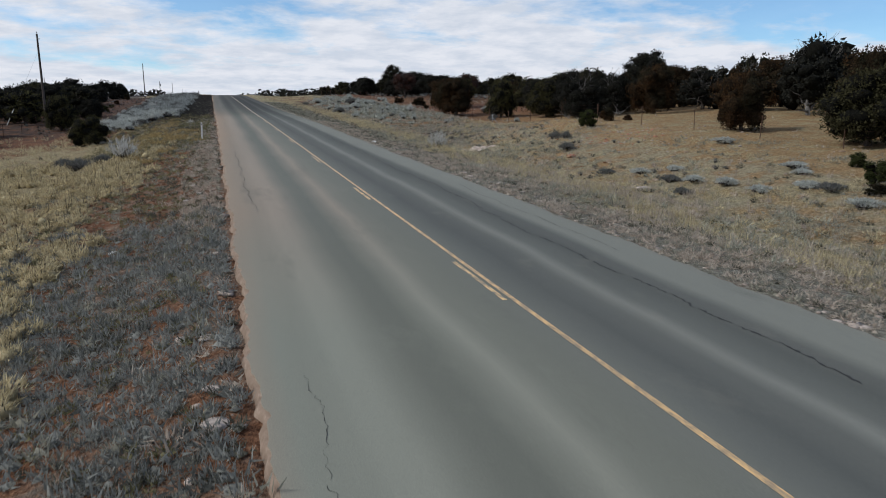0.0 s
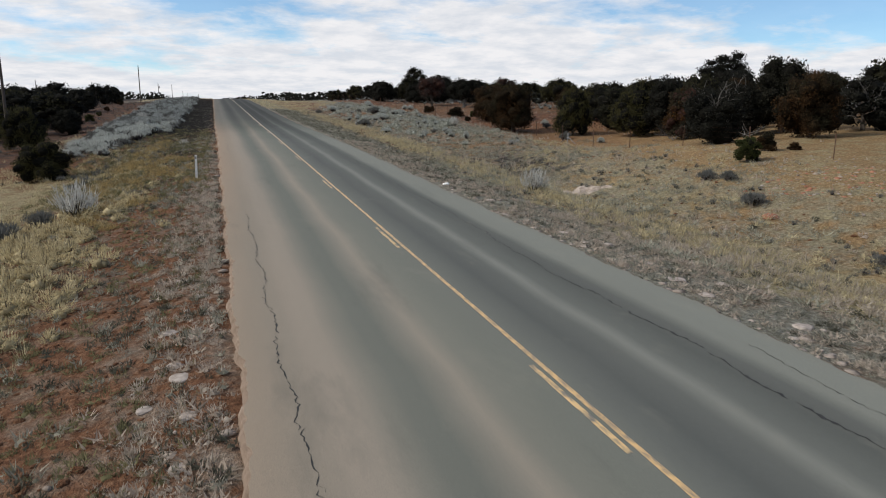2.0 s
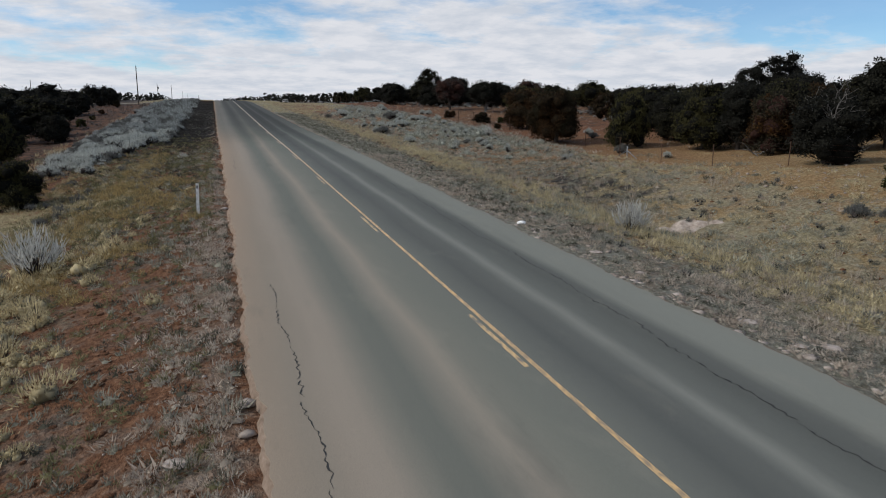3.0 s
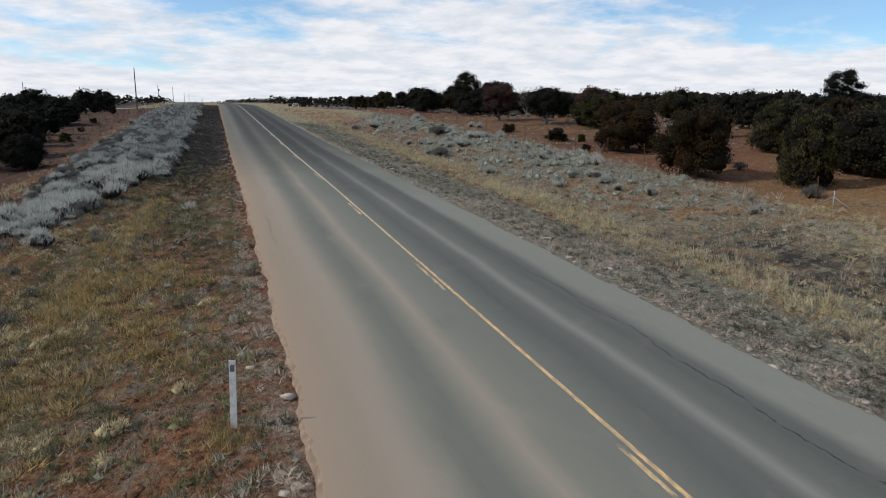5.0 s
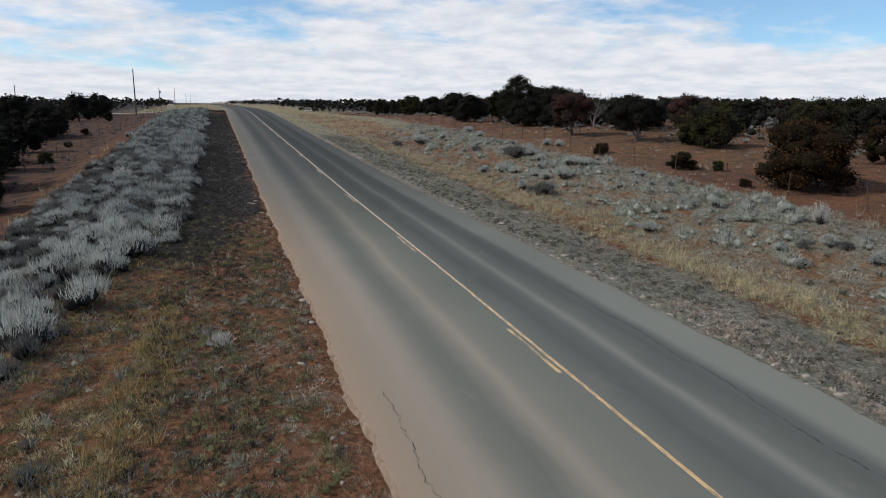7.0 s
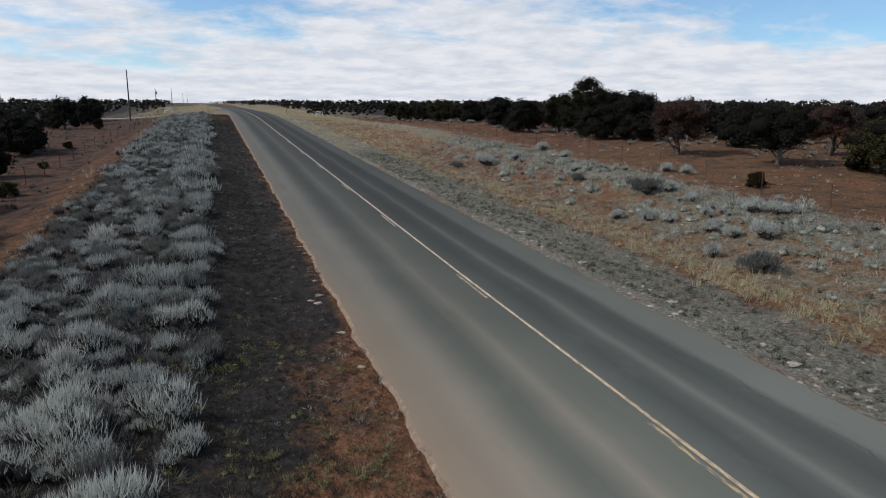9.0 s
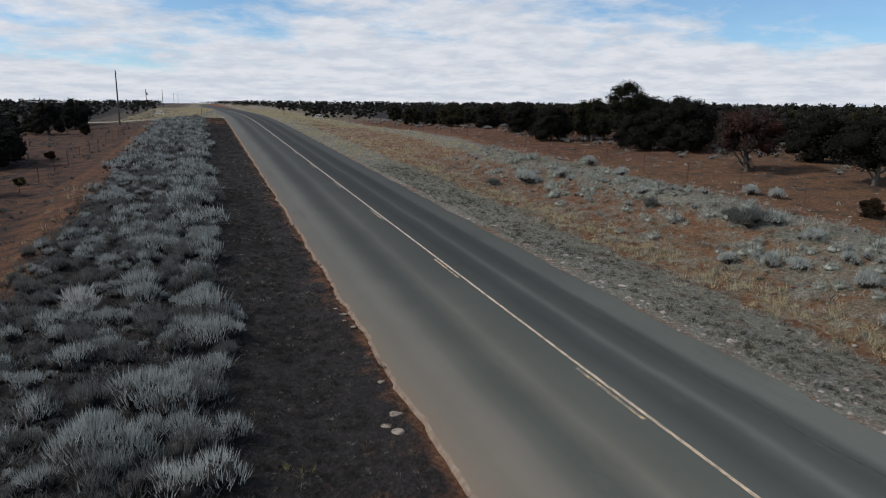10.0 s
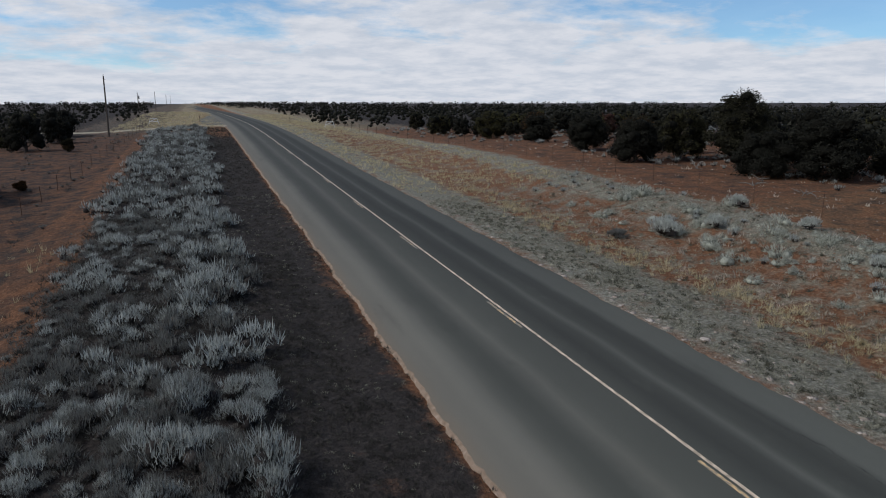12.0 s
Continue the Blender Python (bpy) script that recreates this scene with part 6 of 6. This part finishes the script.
y = np.concatenate([rng.uniform(-10, 130, 900), rng.uniform(-12, 70, 70)])
x = verge_creep(x, y)
stuff("roadside_clods", scatter(stones, x, y, np.clip(rng.lognormal(-1.55, 0.4, len(x)), 0.1, 0.45), rng, 0.025, np.full(len(x), 0.6)), pale_stone, "flat pale clods of crumbled earth along the asphalt", "gravel")


def stone(x, y, size, material, label, seed, h=0.5, name="stone"):
    ob = new(name, smooth(mesh_of(name, *stone_arrays(seed, h), material)))
    ob.matrix_world = pose(x, y, gz(x, y) + size * h * 0.12, 0, 0, 40 * seed) @ Matrix.Scale(size, 4)
    return tagged(ob, label, "stone", "stones beside the road")


stones_left = [(-5.55, -6.3, 0.42), (-5.6, -5.2, 0.30), (-5.65, -3.0, 0.34), (-5.8, 12.4, 0.36), (-6.0, 14.0, 0.45), (-5.75, 15.8, 0.38), (-6.3, 16.5, 0.40), (-5.7, 18.5, 0.34), (-6.2, 20.0, 0.36), (-5.6, 9.5, 0.28), (-6.5, 13.2, 0.34), (-5.9, 10.9, 0.30), (-5.45, 78.0, 0.24), (-5.5, 80.6, 0.28), (-5.75, 83.6, 0.34), (-5.95, 83.9, 0.26), (-5.6, 84.4, 0.30), (-5.5, 86.2, 0.2), (-5.35, 90.4, 0.22), (-5.5, 91.1, 0.17), (-5.4, 91.7, 0.26), (-5.55, 92.4, 0.15)]
stones_right = [(5.9, 16.5, 0.55), (6.1, 18.2, 0.50), (6.3, 12.8, 0.5), (5.8, 15.2, 0.45), (6.4, 19.4, 0.4), (5.9, 22.6, 0.5), (6.6, 21.0, 0.45), (6.0, 29.4, 0.45), (6.3, 31.5, 0.4), (5.7, 33.0, 0.35), (6.9, 16.0, 0.4), (6.2, 10.5, 0.45), (5.8, 8.0, 0.4), (6.0, 47.0, 0.4), (6.2, 52.0, 0.4), (5.8, 75.0, 0.4), (6.1, 80.5, 0.45), (5.9, 86.0, 0.4), (6.0, 92.0, 0.45), (6.2, 97.0, 0.4), (5.8, 104.0, 0.4), (5.8, 21.0, 0.34), (6.2, 14.6, 0.36), (5.7, 24.8, 0.32), (6.0, 27.0, 0.30)]
for k, (x, y, s) in enumerate(stones_left + stones_right):
    x = float(verge_creep(np.array(x), y))
    stone(x, y, s, ochre_rock if x < 0 and y > 60 else pale_stone, "flat pale stone half sunk in the verge", 70 + k % 7, 0.17)
stone(13.2, 12.5, 0.75, pale_stone, "flat pale rock lying in dry grass", 81, 0.35)
stone(15.6, 23.9, 0.75, red_stone, "flat brick-red rock lying in dry grass", 82, 0.35)
bx, by = np.linspace(-1.9, 1.9, 39), np.linspace(-1.0, 1.0, 21)
bv, bf = grid(bx, by, lambda x, y: 0.22 * np.clip(1 - (x / 1.85) ** 2 - ((y - 0.18 * np.sin(2.1 * x)) / (0.62 + 0.22 * np.sin(3.3 * x + 1))) ** 2, 0, 1) ** 0.55 * (0.75 + 0.35 * np.sin(6.3 * x + 4 * y) * np.sin(5.1 * y - 2 * x)) - 0.05)
bank_turn = pose(13.4, 35.3, 0, 0, 0, -24)
bw = np.array([tuple(bank_turn @ Vector((x, y, 0))) for x, y, _ in bv])
bw[:, 2] = ground_z(bw[:, 0], bw[:, 1]) + bv[:, 2]
tagged(new("sand_bank", smooth(mesh_of("sand_bank", bw, bf, pale_sand))), "low bank of pale crumbling sand below the slope", "sand bank")
stone(5.45, 34.3, 0.34, white_paint, "crumpled white litter beside the asphalt", 85, 0.5, "litter")
stone(-8.2, 6.0, 0.26, white_paint, "crumpled white litter on the verge", 86, 0.4, "litter")


# dead wood under the trees
def dead_wood(x, y, length, seed, n=6):
    rng = np.random.default_rng(seed)
    paths = []
    for k in range(n):
        a = rng.uniform(0, 6.3)
        paths.append(limb(rng, (rng.normal(0, .15), rng.normal(0, .15), rng.uniform(0.02, 0.3)), (math.cos(a), math.sin(a), rng.uniform(0, 0.55)), length * rng.uniform(0.5, 1), 0.045, 0.22, 5, -0.02))
    ob = new("dead_branch_pile", smooth(mesh_of("dead_branch_pile", *tubes(paths, 4), bleached)))
    ob.matrix_world = pose(x, y, gz(x, y))
    tagged(ob, "tangle of bleached fallen branches on bare earth", "dead wood", "fallen branches under the trees")


for k, (x, y, s) in enumerate([(26.5, 120.5, 0.9), (28.0, 138.0, 2.0), (31.0, 128.5, 1.8), (29.0, 134.0, 1.8), (33.0, 119.0, 2.0), (33.5, 108.0, 1.6), (27.5, 47.0, 1.6), (26.0, 124.5, 1.2), (36.0, 132.0, 2.2), (31.5, 146.0, 2.0), (33.0, 101.0, 1.6), (30.0, 42.0, 1.8)]):
    dead_wood(x, y, s, 90 + k)
for k, (x, y, s) in enumerate([(27.0, 108.4, 0.8), (30.4, 113.0, 0.9), (34.2, 104.0, 0.8), (26.0, 113.6, 0.6), (29.5, 99.5, 0.7), (24.6, 79.6, 0.9), (27.9, 74.8, 0.8), (25.2, 103.5, 0.5), (32.0, 89.0, 0.8), (28.2, 126.0, 1.0)]):
    dead_wood(x, y, s, 120 + k, 4)


# ---- fences, posts and poles ----
def box(cx, cy, cz, sx, sy, sz):
    v = np.array([(cx + sx * a / 2, cy + sy * b / 2, cz + sz * c / 2) for a in (-1, 1) for b in (-1, 1) for c in (-1, 1)])
    return v, np.array([(0, 1, 3, 2), (4, 6, 7, 5), (0, 4, 5, 1), (2, 3, 7, 6), (0, 2, 6, 4), (1, 5, 7, 3)])


post_mesh = mesh_of("post", *join(box(0, 0, 0.55, 0.012, 0.05, 1.5), box(0.02, 0, 0.55, 0.035, 0.010, 1.5), box(0, 0, 1.22, 0.05, 0.06, 0.16)), rusty)


def fence(path, spacing, label):
    f = thing("fence", label, "fence")
    pts, step = [], 0
    for (x0, y0), (x1, y1) in zip(path, path[1:]):
        n = max(1, round(math.hypot(x1 - x0, y1 - y0) / spacing))
        pts += [(x0 + (x1 - x0) * k / n, y0 + (y1 - y0) * k / n) for k in range(n)]
    pts.append(path[-1])
    for k, (x, y) in enumerate(pts):
        p = part("post", post_mesh, f)
        p.matrix_basis = pose(x, y, gz(x, y), random.uniform(-3, 3), random.uniform(-3, 3), random.uniform(-20, 20))
    for hgt in (0.35, 0.65, 0.95, 1.2):
        part("wire", mesh_of("wire", *tubes([[((x, y, gz(x, y) + hgt), 0.0025) for x, y in pts]], 3), rusty), f, "thin rusty wire")
    return f


fence([(25.5, -4), (24.5, 18), (22.6, 45), (22.2, 100), (21.5, 140), (15.6, 229)], 5.0, "wire fence on thin rusty steel posts")
fence([(-26, 40), (-23.5, 100), (-22.2, 140), (-19.4, 247)], 6.0, "wire fence on thin rusty steel posts")


def delineator(x, y, h, material, label):
    t = thing("marker_post", label, "marker post", "marker posts along the road")
    blade = part("blade", mesh_of("blade", *join(box(0, 0, h / 2 - 0.1, 0.10, 0.012, h + 0.2), box(-0.05, 0.012, h / 2 - 0.1, 0.012, 0.03, h + 0.2), box(0.05, 0.012, h / 2 - 0.1, 0.012, 0.03, h + 0.2)), material), t)
    part("reflector", mesh_of("reflector", *box(0, -0.012, h - 0.14, 0.07, 0.008, 0.12), galvanised), blade, "dull grey reflector plate")
    t.matrix_basis = pose(x, y, gz(x, y), 0, 1.5, -8)


delineator(-6.21, 39.2, 1.24, white_paint, "weathered white marker post at the verge")
delineator(9.4, 246.0, 1.3, rusty, "thin dark marker post beside the far road")
delineator(-9.6, 243.0, 1.5, rusty, "thin dark marker post beside the far road")


def utility_pole(x, y, h, lean, can=False):
    t = thing("utility_pole", "weathered dark wooden utility pole" + (" with transformer can" if can else " without cross-arm"), "utility pole", "poles along the left of the road")
    part("shaft", smooth(mesh_of("shaft", *tubes([[((0, 0, h * k / 6 - 0.3 * (k == 0)), 0.16 - 0.065 * k / 6) for k in range(7)]], 10), pole_wood)), t)
    part("insulator", smooth(mesh_of("insulator", *tubes([[((0, 0, h - 0.02), 0.02), ((0, 0, h + 0.12), 0.02), ((0, 0, h + 0.13), 0.06), ((0, 0, h + 0.24), 0.05), ((0, 0, h + 0.26), 0.01)]], 8), galvanised)), t)
    part("bracket", mesh_of("bracket", *box(0.12, 0, h - 0.55, 0.3, 0.06, 0.08), rusty), t)
    if can:
        can_body = part("transformer", smooth(mesh_of("transformer", *tubes([[((0.36, 0, h - 2.2), 0.02), ((0.36, 0, h - 2.19), 0.24), ((0.36, 0, h - 1.25), 0.24), ((0.36, 0, h - 1.2), 0.10), ((0.36, 0, h - 1.05), 0.04)]], 12), galvanised)), t, "grey metal transformer can")
        part("bushing", smooth(mesh_of("bushing", *tubes([[((0.36, 0.1, h - 1.22), 0.05), ((0.36, 0.1, h - 1.0), 0.06), ((0.36, 0.1, h - 0.92), 0.02)]], 8), pale_stone)), can_body)
    t.matrix_basis = pose(x, y, gz(x, y), 0, lean, 0)


for x, y, top, lean, can in [(-24.2, 79.5, 11.6, 0, False), (-24.4, 216.6, 15.5, 0, False), (-29.2, 362.0, 14.9, -1.5, True), (-26.6, 425.0, 16.2, 0, False), (-31.0, 690.0, 18.0, 0, False), (-34.0, 900.0, 19.5, 0, False), (-67.0, 298.0, 13.9, 0, False)]:
    utility_pole(x, y, top - gz(x, y), lean, can)

# guy wire of the nearest pole, with its pale guard tube
guy = thing("guy_wire", "slanting guy wire with pale guard tube beside the pole", "guy wire")
foot, head = Vector((-29.0, 82.0, gz(-29.0, 82.0))), Vector((-24.25, 79.55, gz(-24.2, 79.5) + 8.6))
part("wire", mesh_of("wire", *tubes([[(foot - Vector((0, 0, 0.1)), 0.008), (head, 0.008)]], 4), galvanised), guy)
part("guard", smooth(mesh_of("guard", *tubes([[(foot + (head - foot) * 0.01, 0.045), (foot + (head - foot) * 0.24, 0.045)]], 8), white_paint)), guy, "pale weathered guard tube")


def fence_brace(x, y, turn):
    t = thing("fence_brace", "white-painted pipe brace at the fence corner", "fence brace", "pipe braces where the fences end")
    for name, a, b in (("post", (-1.1, 0, -0.2), (-0.65, 0, 1.25)), ("post", (1.1, 0, -0.2), (0.65, 0, 1.25)), ("rail", (-0.65, 0, 1.25), (0.65, 0, 1.25)), ("rail", (-0.86, 0, 0.6), (0.86, 0, 0.6)), ("strut", (-0.86, 0, 0.6), (0.65, 0, 1.25))):
        part(name, smooth(mesh_of(name, *tubes([[(a, 0.055), (b, 0.055)]], 8), white_paint)), t)
    t.matrix_basis = pose(x, y, gz(x, y), 0, 0, turn)


fence_brace(-18.8, 247.0, 8)
fence_brace(15.4, 230.0, -5)


def stretch_post(x, y, h, toward, back):
    """A pale fence post with two sloping braces along the fence."""
    t = thing("stretch_post", "weathered grey steel fence post with two sloping braces", "fence post")
    part("post", smooth(mesh_of("post", *tubes([[((0, 0, -0.2), 0.038), ((0, 0, h), 0.038), ((0, 0, h + 0.01), 0.015)]], 8), galvanised)), t)
    for end in (toward, back):
        part("brace", smooth(mesh_of("brace", *tubes([[((0, 0, 0.62 * h), 0.028), ((end[0], end[1], -0.04), 0.028)]], 6), galvanised)), t)
    t.matrix_basis = pose(x, y, gz(x, y))


stretch_post(22.4, 53.8, 0.8, (-0.25, 0.95), (0.25, -0.85))
